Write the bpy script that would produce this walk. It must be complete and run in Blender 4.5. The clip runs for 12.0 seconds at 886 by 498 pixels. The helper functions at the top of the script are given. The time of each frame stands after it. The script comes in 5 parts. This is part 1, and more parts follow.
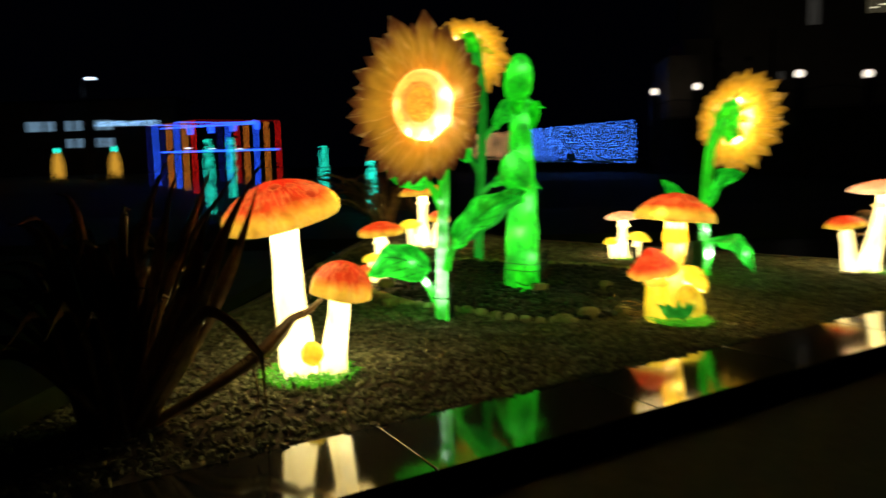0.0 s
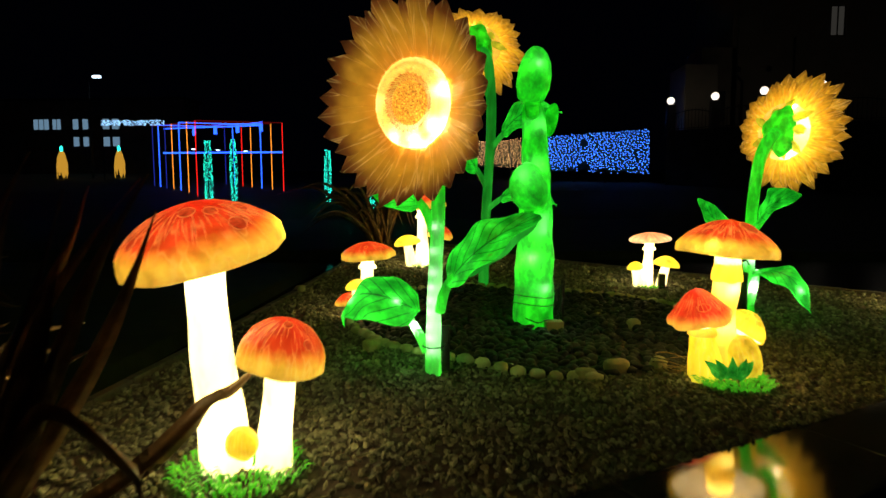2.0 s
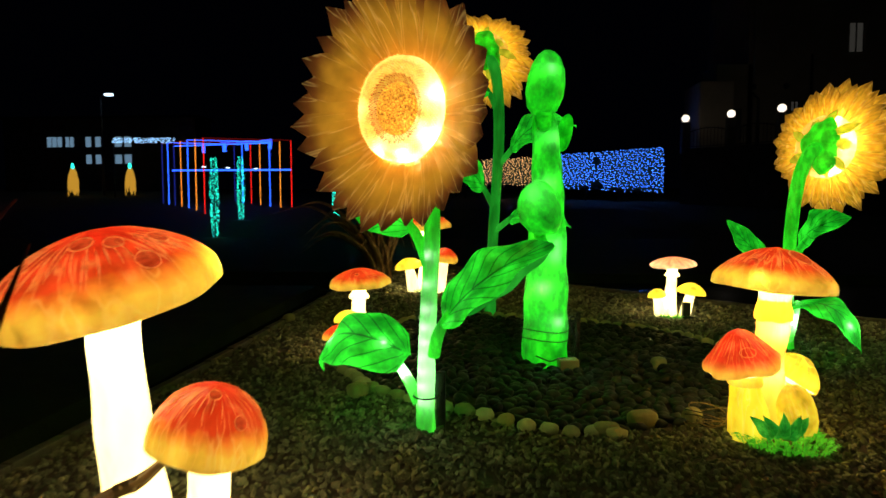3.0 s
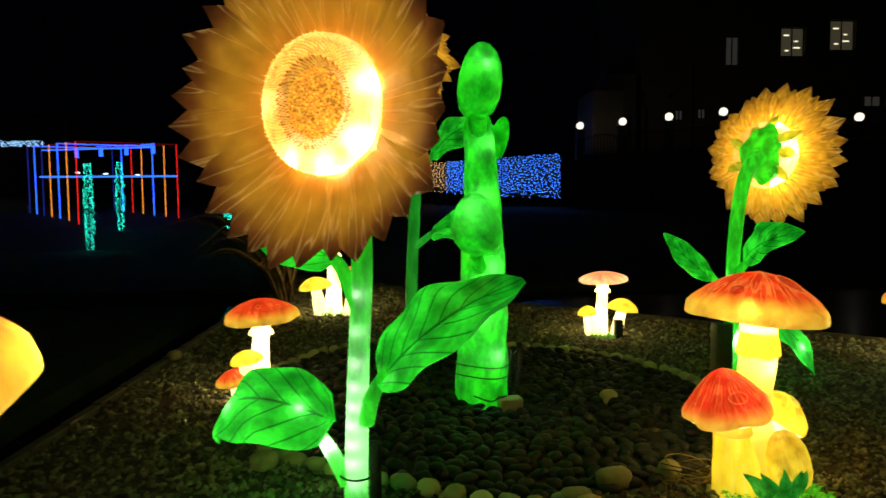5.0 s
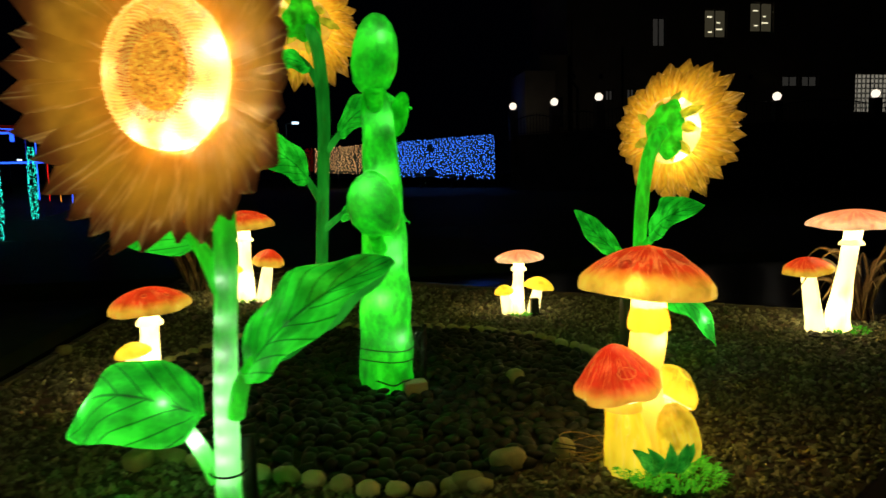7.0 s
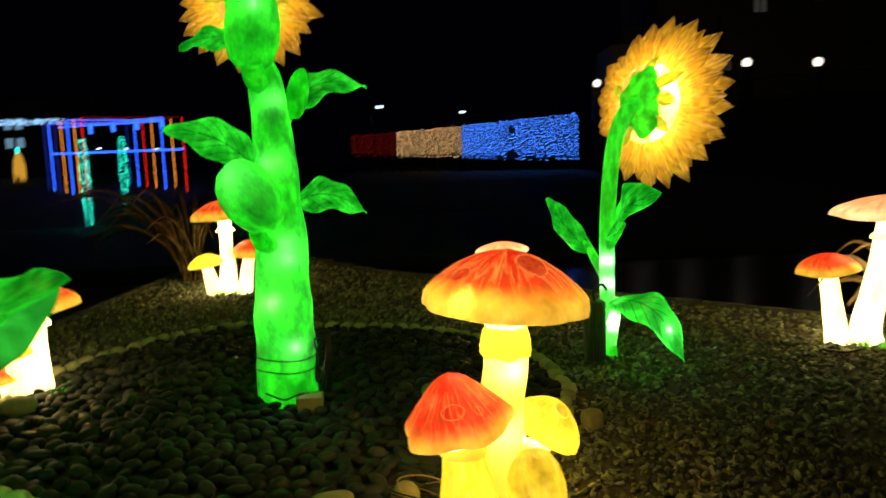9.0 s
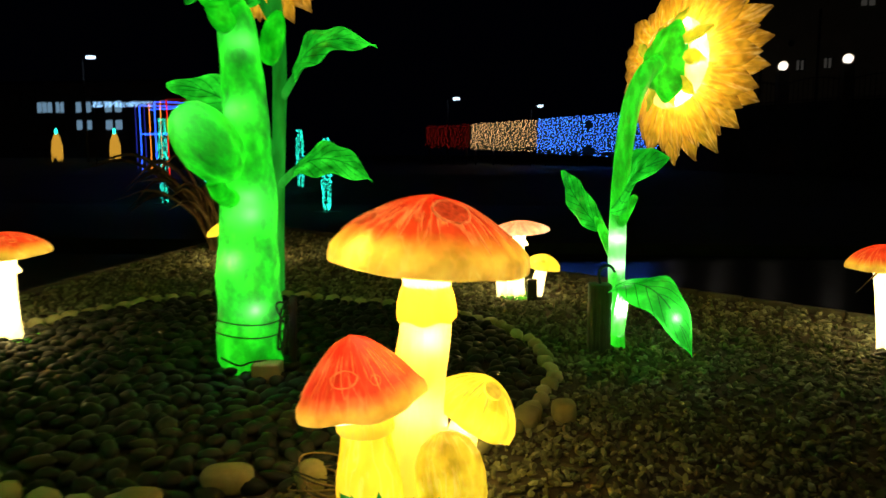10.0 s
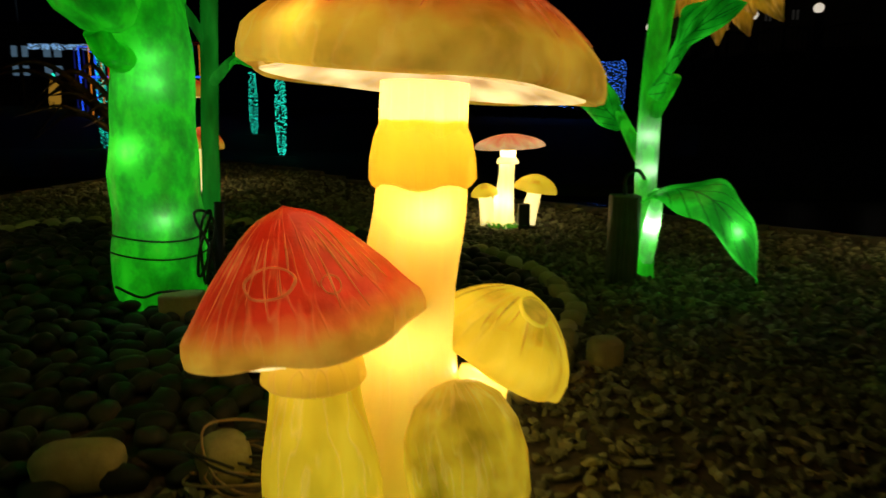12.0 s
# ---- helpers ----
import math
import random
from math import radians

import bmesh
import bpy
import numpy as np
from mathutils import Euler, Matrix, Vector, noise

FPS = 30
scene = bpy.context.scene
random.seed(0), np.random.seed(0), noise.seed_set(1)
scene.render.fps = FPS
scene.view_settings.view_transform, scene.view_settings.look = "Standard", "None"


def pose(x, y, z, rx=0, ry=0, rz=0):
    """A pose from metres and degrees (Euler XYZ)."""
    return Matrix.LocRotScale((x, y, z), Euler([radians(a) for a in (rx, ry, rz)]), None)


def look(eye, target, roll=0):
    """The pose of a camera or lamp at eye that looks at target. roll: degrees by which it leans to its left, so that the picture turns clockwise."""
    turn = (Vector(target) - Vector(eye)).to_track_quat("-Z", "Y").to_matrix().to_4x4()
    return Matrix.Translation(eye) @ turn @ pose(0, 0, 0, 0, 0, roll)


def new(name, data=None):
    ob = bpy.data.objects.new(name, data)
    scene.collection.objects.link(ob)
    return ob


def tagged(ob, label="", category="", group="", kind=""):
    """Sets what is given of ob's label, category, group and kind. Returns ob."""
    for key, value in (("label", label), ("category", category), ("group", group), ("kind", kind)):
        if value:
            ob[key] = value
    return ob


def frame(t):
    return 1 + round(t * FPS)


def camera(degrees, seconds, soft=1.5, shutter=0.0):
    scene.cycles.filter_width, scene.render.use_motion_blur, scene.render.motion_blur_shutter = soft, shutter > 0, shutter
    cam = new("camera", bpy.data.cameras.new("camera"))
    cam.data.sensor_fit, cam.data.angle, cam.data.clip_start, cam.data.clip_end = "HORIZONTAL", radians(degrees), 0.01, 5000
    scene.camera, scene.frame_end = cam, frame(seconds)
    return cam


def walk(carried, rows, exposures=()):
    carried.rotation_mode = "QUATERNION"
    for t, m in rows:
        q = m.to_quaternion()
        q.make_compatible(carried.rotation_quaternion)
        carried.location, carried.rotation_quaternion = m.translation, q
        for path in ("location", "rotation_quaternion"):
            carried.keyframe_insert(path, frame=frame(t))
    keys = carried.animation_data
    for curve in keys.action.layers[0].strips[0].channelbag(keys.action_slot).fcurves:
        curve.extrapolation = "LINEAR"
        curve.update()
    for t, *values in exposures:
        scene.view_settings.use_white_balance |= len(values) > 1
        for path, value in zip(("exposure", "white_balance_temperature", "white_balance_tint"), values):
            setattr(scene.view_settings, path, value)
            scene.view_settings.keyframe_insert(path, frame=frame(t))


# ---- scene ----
cam = camera(66.9, 12.0, shutter=0.8)
PATH = [
    (0, (0.358, 0.346, 1.369), (0.278, 2.333, 1.157), -1.4),
    (0.5, (0.556, 0.681, 1.403), (0.238, 2.642, 1.179), -0.4),
    (1, (0.594, 0.876, 1.409), (0.291, 2.838, 1.165), 0.7),
    (1.5, (0.483, 1.256, 1.433), (0.277, 3.234, 1.22), 0.9),
    (2, (0.416, 1.597, 1.454), (0.312, 3.585, 1.259), -0.2),
    (2.5, (0.471, 2.001, 1.469), (0.335, 3.99, 1.302), -0.2),
    (2.7, (0.508, 2.14, 1.468), (0.351, 4.128, 1.325), 0.0),
    (4.3, (0.184, 2.99, 1.530), (0.278, 4.98, 1.390), -0.3),
    (4.5, (0.18, 3.065, 1.54), (0.294, 5.057, 1.403), -0.2),
    (5, (0.256, 3.203, 1.551), (0.421, 5.192, 1.424), -0.5),
    (5.5, (0.272, 3.225, 1.534), (0.493, 5.208, 1.398), 0.1),
    (6, (0.271, 3.212, 1.54), (0.521, 5.191, 1.403), -0.3),
    (6.5, (0.358, 3.235, 1.527), (0.681, 5.201, 1.353), -0.8),
    (7, (0.57, 3.322, 1.519), (0.908, 5.284, 1.337), -1.4),
    (7.5, (0.858, 3.387, 1.527), (1.203, 5.351, 1.364), -1.7),
    (7.7, (0.974, 3.421, 1.533), (1.282, 5.391, 1.379), -1.7),
    (9.3, (2.195, 3.961, 1.505), (2.104, 5.939, 1.229), -0.5),
    (9.5, (2.33, 4.039, 1.464), (2.13, 6.005, 1.155), 1.2),
    (10, (2.593, 4.28, 1.265), (2.403, 6.257, 1.032), 0.0),
    (10.5, (2.553, 4.665, 1.036), (2.539, 6.656, 0.839), 2.4),
    (11, (2.444, 4.948, 0.908), (2.429, 6.922, 0.582), -1.5),
    (11.5, (2.399, 5.143, 0.816), (2.404, 7.112, 0.465), 0.9),
    (12, (2.391, 5.314, 0.829), (2.321, 7.281, 0.474), 0.6),
]
walk(cam, [(t, look(eye, target, roll)) for t, eye, target, roll in PATH],
     [(0.0, 0.36), (2.5, 0.24), (5.0, 0.08), (5.5, 0.03), (7.5, -0.06), (9.5, 0.48), (10.5, 0.02), (11.2, -0.66), (12.0, -1.02)])

# ---- night sky ----
world = bpy.data.worlds.new("night_sky")
scene.world = world
world.use_nodes = True
world.node_tree.nodes["Background"].inputs[0].default_value = (0.10, 0.14, 0.42, 1)
world.node_tree.nodes["Background"].inputs[1].default_value = 0.0012

TAU = 2 * math.pi


# ---- materials ----
def nodes_of(name):
    mat = bpy.data.materials.new(name)
    mat.use_nodes = True
    nt = mat.node_tree
    nt.nodes.clear()
    out = nt.nodes.new("ShaderNodeOutputMaterial")
    return mat, nt, out


def link(nt, a, b):
    nt.links.new(a, b)


def noise_node(nt, scale, detail=4.0, rough=0.6, coord="Object"):
    tc = nt.nodes.new("ShaderNodeTexCoord")
    n = nt.nodes.new("ShaderNodeTexNoise")
    n.inputs["Scale"].default_value, n.inputs["Detail"].default_value, n.inputs["Roughness"].default_value = scale, detail, rough
    link(nt, tc.outputs[coord], n.inputs["Vector"])
    return n


def ramp_node(nt, stops):
    r = nt.nodes.new("ShaderNodeValToRGB")
    el = r.color_ramp.elements
    while len(el) < len(stops):
        el.new(0.5)
    for e, (p, c) in zip(el, stops):
        e.position, e.color = p, (*c, 1)
    return r


def math_node(nt, op, a, b=None, clamp=False):
    m = nt.nodes.new("ShaderNodeMath")
    m.operation, m.use_clamp = op, clamp
    for i, v in enumerate((a, b)):
        if v is None:
            continue
        if isinstance(v, (int, float)):
            m.inputs[i].default_value = v
        else:
            link(nt, v, m.inputs[i])
    return m.outputs[0]


def solid(name, stops, scale=8.0, rough=0.7, metal=0.0, bump=0.3, bump_scale=60.0, spec=0.5, rand=False, coat=0.0, rvar=0.12, thin=0.0):
    """A lit surface: noise through a colour ramp, fine bump, varied roughness."""
    mat, nt, out = nodes_of(name)
    b = nt.nodes.new("ShaderNodeBsdfPrincipled")
    n = noise_node(nt, scale)
    fac = n.outputs["Fac"]
    if rand:
        info = nt.nodes.new("ShaderNodeObjectInfo")
        geo = nt.nodes.new("ShaderNodeNewGeometry")
        r = math_node(nt, "FRACT", math_node(nt, "ADD", info.outputs["Random"], geo.outputs["Random Per Island"]))
        fac = math_node(nt, "ADD", math_node(nt, "MULTIPLY", fac, 0.45), math_node(nt, "MULTIPLY", r, 0.6))
    r = ramp_node(nt, stops)
    link(nt, fac, r.inputs[0])
    link(nt, r.outputs[0], b.inputs["Base Color"])
    b.inputs["Metallic"].default_value = metal
    b.inputs["Specular IOR Level"].default_value = spec
    b.inputs["Coat Weight"].default_value = coat
    rr = nt.nodes.new("ShaderNodeMapRange")
    rr.inputs["To Min"].default_value, rr.inputs["To Max"].default_value = max(0.01, rough - rvar), min(1, rough + rvar)
    link(nt, n.outputs["Fac"], rr.inputs["Value"])
    link(nt, rr.outputs[0], b.inputs["Roughness"])
    if bump:
        bn = nt.nodes.new("ShaderNodeBump")
        bn.inputs["Strength"].default_value, bn.inputs["Distance"].default_value = bump, 0.01
        n2 = noise_node(nt, bump_scale, 5)
        link(nt, n2.outputs["Fac"], bn.inputs["Height"])
        link(nt, bn.outputs[0], b.inputs["Normal"])
    if thin:
        tr = nt.nodes.new("ShaderNodeBsdfTranslucent")
        link(nt, r.outputs[0], tr.inputs["Color"])
        mx = nt.nodes.new("ShaderNodeMixShader")
        mx.inputs[0].default_value = thin
        link(nt, b.outputs[0], mx.inputs[1])
        link(nt, tr.outputs[0], mx.inputs[2])
        link(nt, mx.outputs[0], out.inputs[0])
    else:
        link(nt, b.outputs[0], out.inputs[0])
    return mat


def lantern(name, stops, strength, scale=3.0, axis=None, mix=0.35, translucent=0.5, bump_scale=25.0, stretch=(1, 1, 1), veins=False, coat=0.35, lines=None, line_gain=0.55, pale_share=0.05, streak=0.5, cloud=(0.38, 1.5)):
    """The painted skin of a lantern lit from inside: it glows in its paint's colour, lets the bulbs
    within shine through, and has a varnished surface. axis: the paint runs along that axis of the part's box."""
    mat, nt, out = nodes_of(name)
    tc = nt.nodes.new("ShaderNodeTexCoord")
    mp = nt.nodes.new("ShaderNodeMapping")
    mp.inputs["Scale"].default_value = stretch
    oi = nt.nodes.new("ShaderNodeObjectInfo")
    own = nt.nodes.new("ShaderNodeVectorMath")
    link(nt, tc.outputs["Object"], own.inputs[0])
    link(nt, math_node(nt, "MULTIPLY", oi.outputs["Random"], 40.0), own.inputs[1])
    link(nt, own.outputs[0], mp.inputs["Vector"])
    n = nt.nodes.new("ShaderNodeTexNoise")
    n.inputs["Scale"].default_value, n.inputs["Detail"].default_value, n.inputs["Roughness"].default_value = scale, 5, 0.6
    link(nt, mp.outputs[0], n.inputs["Vector"])
    fac = n.outputs["Fac"]
    if axis is not None:
        sep = nt.nodes.new("ShaderNodeSeparateXYZ")
        link(nt, tc.outputs["Generated"], sep.inputs[0])
        wob = math_node(nt, "MULTIPLY", math_node(nt, "SUBTRACT", fac, 0.5), mix)
        fac = math_node(nt, "ADD", sep.outputs[axis], wob, True)
    if veins:
        sep = nt.nodes.new("ShaderNodeSeparateXYZ")
        link(nt, tc.outputs["UV"], sep.inputs[0])
        av = math_node(nt, "ABSOLUTE", math_node(nt, "SUBTRACT", sep.outputs[1], 0.5))
        ph = math_node(nt, "SUBTRACT", math_node(nt, "MULTIPLY", sep.outputs[0], 7.0), math_node(nt, "MULTIPLY", av, 4.5))
        w = math_node(nt, "ABSOLUTE", math_node(nt, "SUBTRACT", math_node(nt, "FRACT", ph), 0.5))
        line = math_node(nt, "SUBTRACT", 1.0, math_node(nt, "MULTIPLY", w, 14.0), True)
        mid = math_node(nt, "SUBTRACT", 1.0, math_node(nt, "MULTIPLY", av, 40.0), True)
        dark = math_node(nt, "MULTIPLY", math_node(nt, "MAXIMUM", line, mid), 0.30)
        edge = math_node(nt, "MULTIPLY", math_node(nt, "POWER", math_node(nt, "MULTIPLY", av, 2.0), 8.0), 0.12)
        fac = math_node(nt, "ADD", math_node(nt, "SUBTRACT", fac, dark), edge, True)
    line = None
    if lines:
        # fine creases moulded into the skin: along the part, or running down from a cap's crown
        kind, dense = lines
        if kind == "crown":
            gr = nt.nodes.new("ShaderNodeTexGradient")
            gr.gradient_type = "RADIAL"
            link(nt, tc.outputs["Object"], gr.inputs["Vector"])
            sp = nt.nodes.new("ShaderNodeSeparateXYZ")
            link(nt, tc.outputs["Object"], sp.inputs[0])
            cb = nt.nodes.new("ShaderNodeCombineXYZ")
            link(nt, math_node(nt, "MULTIPLY", gr.outputs["Fac"], dense), cb.inputs[0])
            link(nt, math_node(nt, "MULTIPLY", sp.outputs[2], 7.0), cb.inputs[1])
            vec = cb.outputs[0]
        else:
            m2 = nt.nodes.new("ShaderNodeMapping")
            m2.inputs["Scale"].default_value = (dense, 1.6, 1.6) if kind == "y" else (dense, dense, 1.3)
            link(nt, own.outputs[0], m2.inputs["Vector"])
            vec = m2.outputs[0]
        nl = nt.nodes.new("ShaderNodeTexNoise")
        nl.inputs["Scale"].default_value, nl.inputs["Detail"].default_value = 1.0, 1.5
        link(nt, vec, nl.inputs["Vector"])
        if kind == "crown":
            fac = math_node(nt, "ADD", fac, math_node(nt, "MULTIPLY", math_node(nt, "SUBTRACT", nl.outputs["Fac"], 0.5), streak), True)
    r = ramp_node(nt, stops)
    link(nt, fac, r.inputs[0])
    paint = r.outputs[0]
    if lines:
        off = math_node(nt, "ABSOLUTE", math_node(nt, "SUBTRACT", nl.outputs["Fac"], 0.5))
        thin = math_node(nt, "SUBTRACT", 1.0, math_node(nt, "MULTIPLY", off, 30.0 if kind == "y" else 22.0), True)
        brk = math_node(nt, "MULTIPLY", math_node(nt, "SUBTRACT", n.outputs["Fac"], 0.34 if kind == "y" else 0.40), 5.0, True)
        line = math_node(nt, "MULTIPLY", thin, brk)
        lt = nt.nodes.new("ShaderNodeMix")
        lt.data_type = "RGBA"
        link(nt, math_node(nt, "MULTIPLY", line, line_gain), lt.inputs["Factor"])
        link(nt, paint, lt.inputs["A"])
        lt.inputs["B"].default_value = (1.0, 0.68, 0.18, 1)
        paint = lt.outputs["Result"]
    # cloudy thickness of the resin skin, at two scales
    n2 = nt.nodes.new("ShaderNodeTexNoise")
    n2.inputs["Scale"].default_value, n2.inputs["Detail"].default_value = scale * 2.3, 3
    link(nt, mp.outputs[0], n2.inputs["Vector"])
    mr = nt.nodes.new("ShaderNodeMapRange")
    mr.inputs["From Min"].default_value, mr.inputs["From Max"].default_value = 0.3, 0.7
    mr.inputs["To Min"].default_value, mr.inputs["To Max"].default_value = strength * cloud[0], strength * cloud[1]
    link(nt, n2.outputs["Fac"], mr.inputs["Value"])
    em = nt.nodes.new("ShaderNodeEmission")
    link(nt, paint, em.inputs["Color"])
    link(nt, mr.outputs[0], em.inputs["Strength"])
    bn = nt.nodes.new("ShaderNodeBump")
    bn.inputs["Strength"].default_value, bn.inputs["Distance"].default_value = 0.5, 0.01
    n3 = nt.nodes.new("ShaderNodeTexNoise")
    n3.inputs["Scale"].default_value, n3.inputs["Detail"].default_value = bump_scale, 4
    link(nt, mp.outputs[0], n3.inputs["Vector"])
    link(nt, math_node(nt, "ADD", n3.outputs["Fac"], math_node(nt, "MULTIPLY", line, 0.8)) if line else n3.outputs["Fac"], bn.inputs["Height"])
    p = nt.nodes.new("ShaderNodeBsdfPrincipled")
    link(nt, paint, p.inputs["Base Color"])
    link(nt, bn.outputs[0], p.inputs["Normal"])
    p.inputs["Roughness"].default_value = 0.35
    p.inputs["Coat Weight"].default_value = coat
    tr = nt.nodes.new("ShaderNodeBsdfTranslucent")
    pale = nt.nodes.new("ShaderNodeMix")
    pale.data_type = "RGBA"
    pale.inputs["Factor"].default_value = pale_share
    link(nt, paint, pale.inputs["A"])
    pale.inputs["B"].default_value = (0.9, 0.9, 0.85, 1)
    link(nt, pale.outputs["Result"], tr.inputs["Color"])
    mx = nt.nodes.new("ShaderNodeMixShader")
    mx.inputs[0].default_value = translucent
    link(nt, p.outputs[0], mx.inputs[1])
    link(nt, tr.outputs[0], mx.inputs[2])
    ad = nt.nodes.new("ShaderNodeAddShader")
    link(nt, mx.outputs[0], ad.inputs[0])
    link(nt, em.outputs[0], ad.inputs[1])
    link(nt, ad.outputs[0], out.inputs[0])
    return mat


def led(name, colour, strength, sample=False):
    mat, nt, out = nodes_of(name)
    em = nt.nodes.new("ShaderNodeEmission")
    em.inputs[0].default_value, em.inputs[1].default_value = (*colour, 1), strength
    link(nt, em.outputs[0], out.inputs[0])
    if not sample:
        mat.cycles.emission_sampling = "NONE"
    return mat


M_GRAVEL = solid("gravel_stone", [(0.2, (0.085, 0.082, 0.055)), (0.55, (0.178, 0.187, 0.120)), (0.85, (0.36, 0.375, 0.25))], 14, 0.75, bump=0.5, bump_scale=90, rand=True)
M_SOIL = solid("gravel_bedding", [(0.3, (0.04, 0.032, 0.024)), (0.7, (0.12, 0.095, 0.07))], 22, 0.9, bump=0.8, bump_scale=70)
M_PEBBLE = solid("dark_pebble", [(0.2, (0.011, 0.014, 0.012)), (0.6, (0.026, 0.030, 0.025)), (0.9, (0.068, 0.072, 0.06))], 12, 0.55, bump=0.25, bump_scale=80, rand=True, spec=0.25)
M_BORDER = solid("pale_border_stone", [(0.2, (0.32, 0.31, 0.16)), (0.55, (0.48, 0.47, 0.26)), (0.9, (0.62, 0.60, 0.37))], 10, 0.65, bump=0.5, bump_scale=50, rand=True)
M_GRANITE = solid("polished_granite", [(0.25, (0.012, 0.012, 0.012)), (0.5, (0.035, 0.032, 0.03)), (0.75, (0.09, 0.08, 0.07))], 140, 0.08, bump=0.03, bump_scale=9, spec=0.8, rvar=0.05)
M_PAVE = solid("dark_paving", [(0.3, (0.018, 0.018, 0.02)), (0.7, (0.05, 0.05, 0.052))], 9, 0.8, bump=0.4, bump_scale=80)
M_LAWN = solid("night_lawn", [(0.3, (0.012, 0.03, 0.008)), (0.7, (0.04, 0.07, 0.02))], 3, 0.9, bump=0.8, bump_scale=40)
M_HEDGE = solid("dark_hedge_leaves", [(0.3, (0.008, 0.014, 0.006)), (0.7, (0.02, 0.03, 0.012))], 5, 0.9, bump=0.8, bump_scale=20)
M_EDGING = solid("concrete_edging", [(0.3, (0.07, 0.065, 0.05)), (0.7, (0.14, 0.13, 0.10))], 16, 0.8, bump=0.4, bump_scale=70)
M_FLAX = solid("flax_blade_bronze", [(0.25, (0.09, 0.055, 0.027)), (0.5, (0.24, 0.145, 0.07)), (0.75, (0.46, 0.31, 0.15))], 7, 0.33, bump=0.4, bump_scale=60, thin=0.3)
M_FLAX_DRY = solid("flax_blade_dry", [(0.25, (0.1, 0.06, 0.03)), (0.5, (0.22, 0.14, 0.07)), (0.8, (0.42, 0.3, 0.16))], 9, 0.6, bump=0.4, bump_scale=60, thin=0.3)
M_BLACK = solid("black_rubber", [(0.3, (0.012, 0.012, 0.012)), (0.7, (0.03, 0.03, 0.03))], 20, 0.55, bump=0.1)
M_BOX = solid("grey_green_box", [(0.3, (0.07, 0.085, 0.07)), (0.7, (0.12, 0.14, 0.11))], 8, 0.5, bump=0.1)
M_WIRE = solid("tan_wire", [(0.3, (0.22, 0.14, 0.07)), (0.7, (0.42, 0.3, 0.16))], 30, 0.5, bump=0.1)
M_STEEL = solid("dark_steel", [(0.3, (0.02, 0.02, 0.022)), (0.7, (0.05, 0.05, 0.055))], 14, 0.5, metal=0.7, bump=0.1)
M_WALL = solid("render_wall", [(0.3, (0.17, 0.14, 0.105)), (0.7, (0.24, 0.20, 0.155))], 0.6, 0.85, bump=0.3, bump_scale=8)
M_BOULDER = solid("yellowish_stone_block", [(0.2, (0.20, 0.19, 0.09)), (0.55, (0.34, 0.32, 0.16)), (0.9, (0.48, 0.46, 0.26))], 9, 0.7, bump=0.6, bump_scale=40)
M_WALL_DARK = solid("stone_retaining_wall", [(0.3, (0.06, 0.055, 0.05)), (0.7, (0.12, 0.11, 0.1))], 1.2, 0.9, bump=0.4, bump_scale=6)

YEL_HOT = [(0.2, (0.86, 0.60, 0.04)), (0.5, (0.92, 0.69, 0.06)), (0.8, (1.0, 0.80, 0.13))]
# One stem skin in plain, hot and dim copies; light level set in colour.
M_STEM = lantern("mushroom_stem_skin", YEL_HOT, 0.28, 3.0, stretch=(1, 1, 0.35), lines=("z", 26), pale_share=0.18)
M_STEM_HOT = lantern("mushroom_stem_skin_bright", [(0.2, (1.0, 0.80, 0.30)), (0.8, (1.0, 0.91, 0.52))], 1.25, 3.0, stretch=(1, 1, 0.35), pale_share=0.45)
M_STEM_DIM = lantern("mushroom_stem_skin_dim", [(0.2, (0.50, 0.36, 0.012)), (0.5, (0.70, 0.53, 0.02)), (0.8, (0.88, 0.72, 0.045))], 0.85, 4.0, stretch=(1, 1, 0.4), lines=("z", 24), line_gain=0.3, pale_share=0.0, coat=0.1)
M_GILL = lantern("mushroom_gills", [(0.2, (1.0, 0.76, 0.24)), (0.8, (1.0, 0.90, 0.50))], 1.6, 5.0, pale_share=0.5)
CAP = [(0.0, (0.74, 0.58, 0.07)), (0.28, (0.72, 0.50, 0.05)), (0.43, (0.70, 0.27, 0.03)), (0.58, (0.60, 0.06, 0.012)), (1.0, (0.50, 0.018, 0.006))]
CONE = [(0.0, (0.74, 0.56, 0.07)), (0.14, (0.72, 0.44, 0.05)), (0.27, (0.68, 0.16, 0.03)), (0.38, (0.58, 0.04, 0.012)), (1.0, (0.50, 0.018, 0.006))]
M_CAP = lantern("mushroom_cap_red", CAP, 0.42, 5.0, axis=2, mix=0.24, bump_scale=30, translucent=0.4, lines=("crown", 30), line_gain=0.30, pale_share=0.0, streak=0.22)
M_CAP_CONE = lantern("mushroom_cap_cone_red", CONE, 0.50, 5.0, axis=2, mix=0.16, bump_scale=30, translucent=0.4, lines=("crown", 30), line_gain=0.15, pale_share=0.0, streak=0.10)
CAP_PALE = [(0.0, (0.98, 0.80, 0.45)), (0.3, (0.95, 0.62, 0.34)), (0.55, (0.88, 0.36, 0.20)), (0.8, (0.72, 0.16, 0.08)), (1.0, (0.62, 0.09, 0.05))]
M_CAP_PALE = lantern("mushroom_cap_pale_pink", CAP_PALE, 0.6, 5.0, axis=2, mix=0.5, bump_scale=30, translucent=0.4, lines=("crown", 30), line_gain=0.3, pale_share=0.3, streak=0.7)
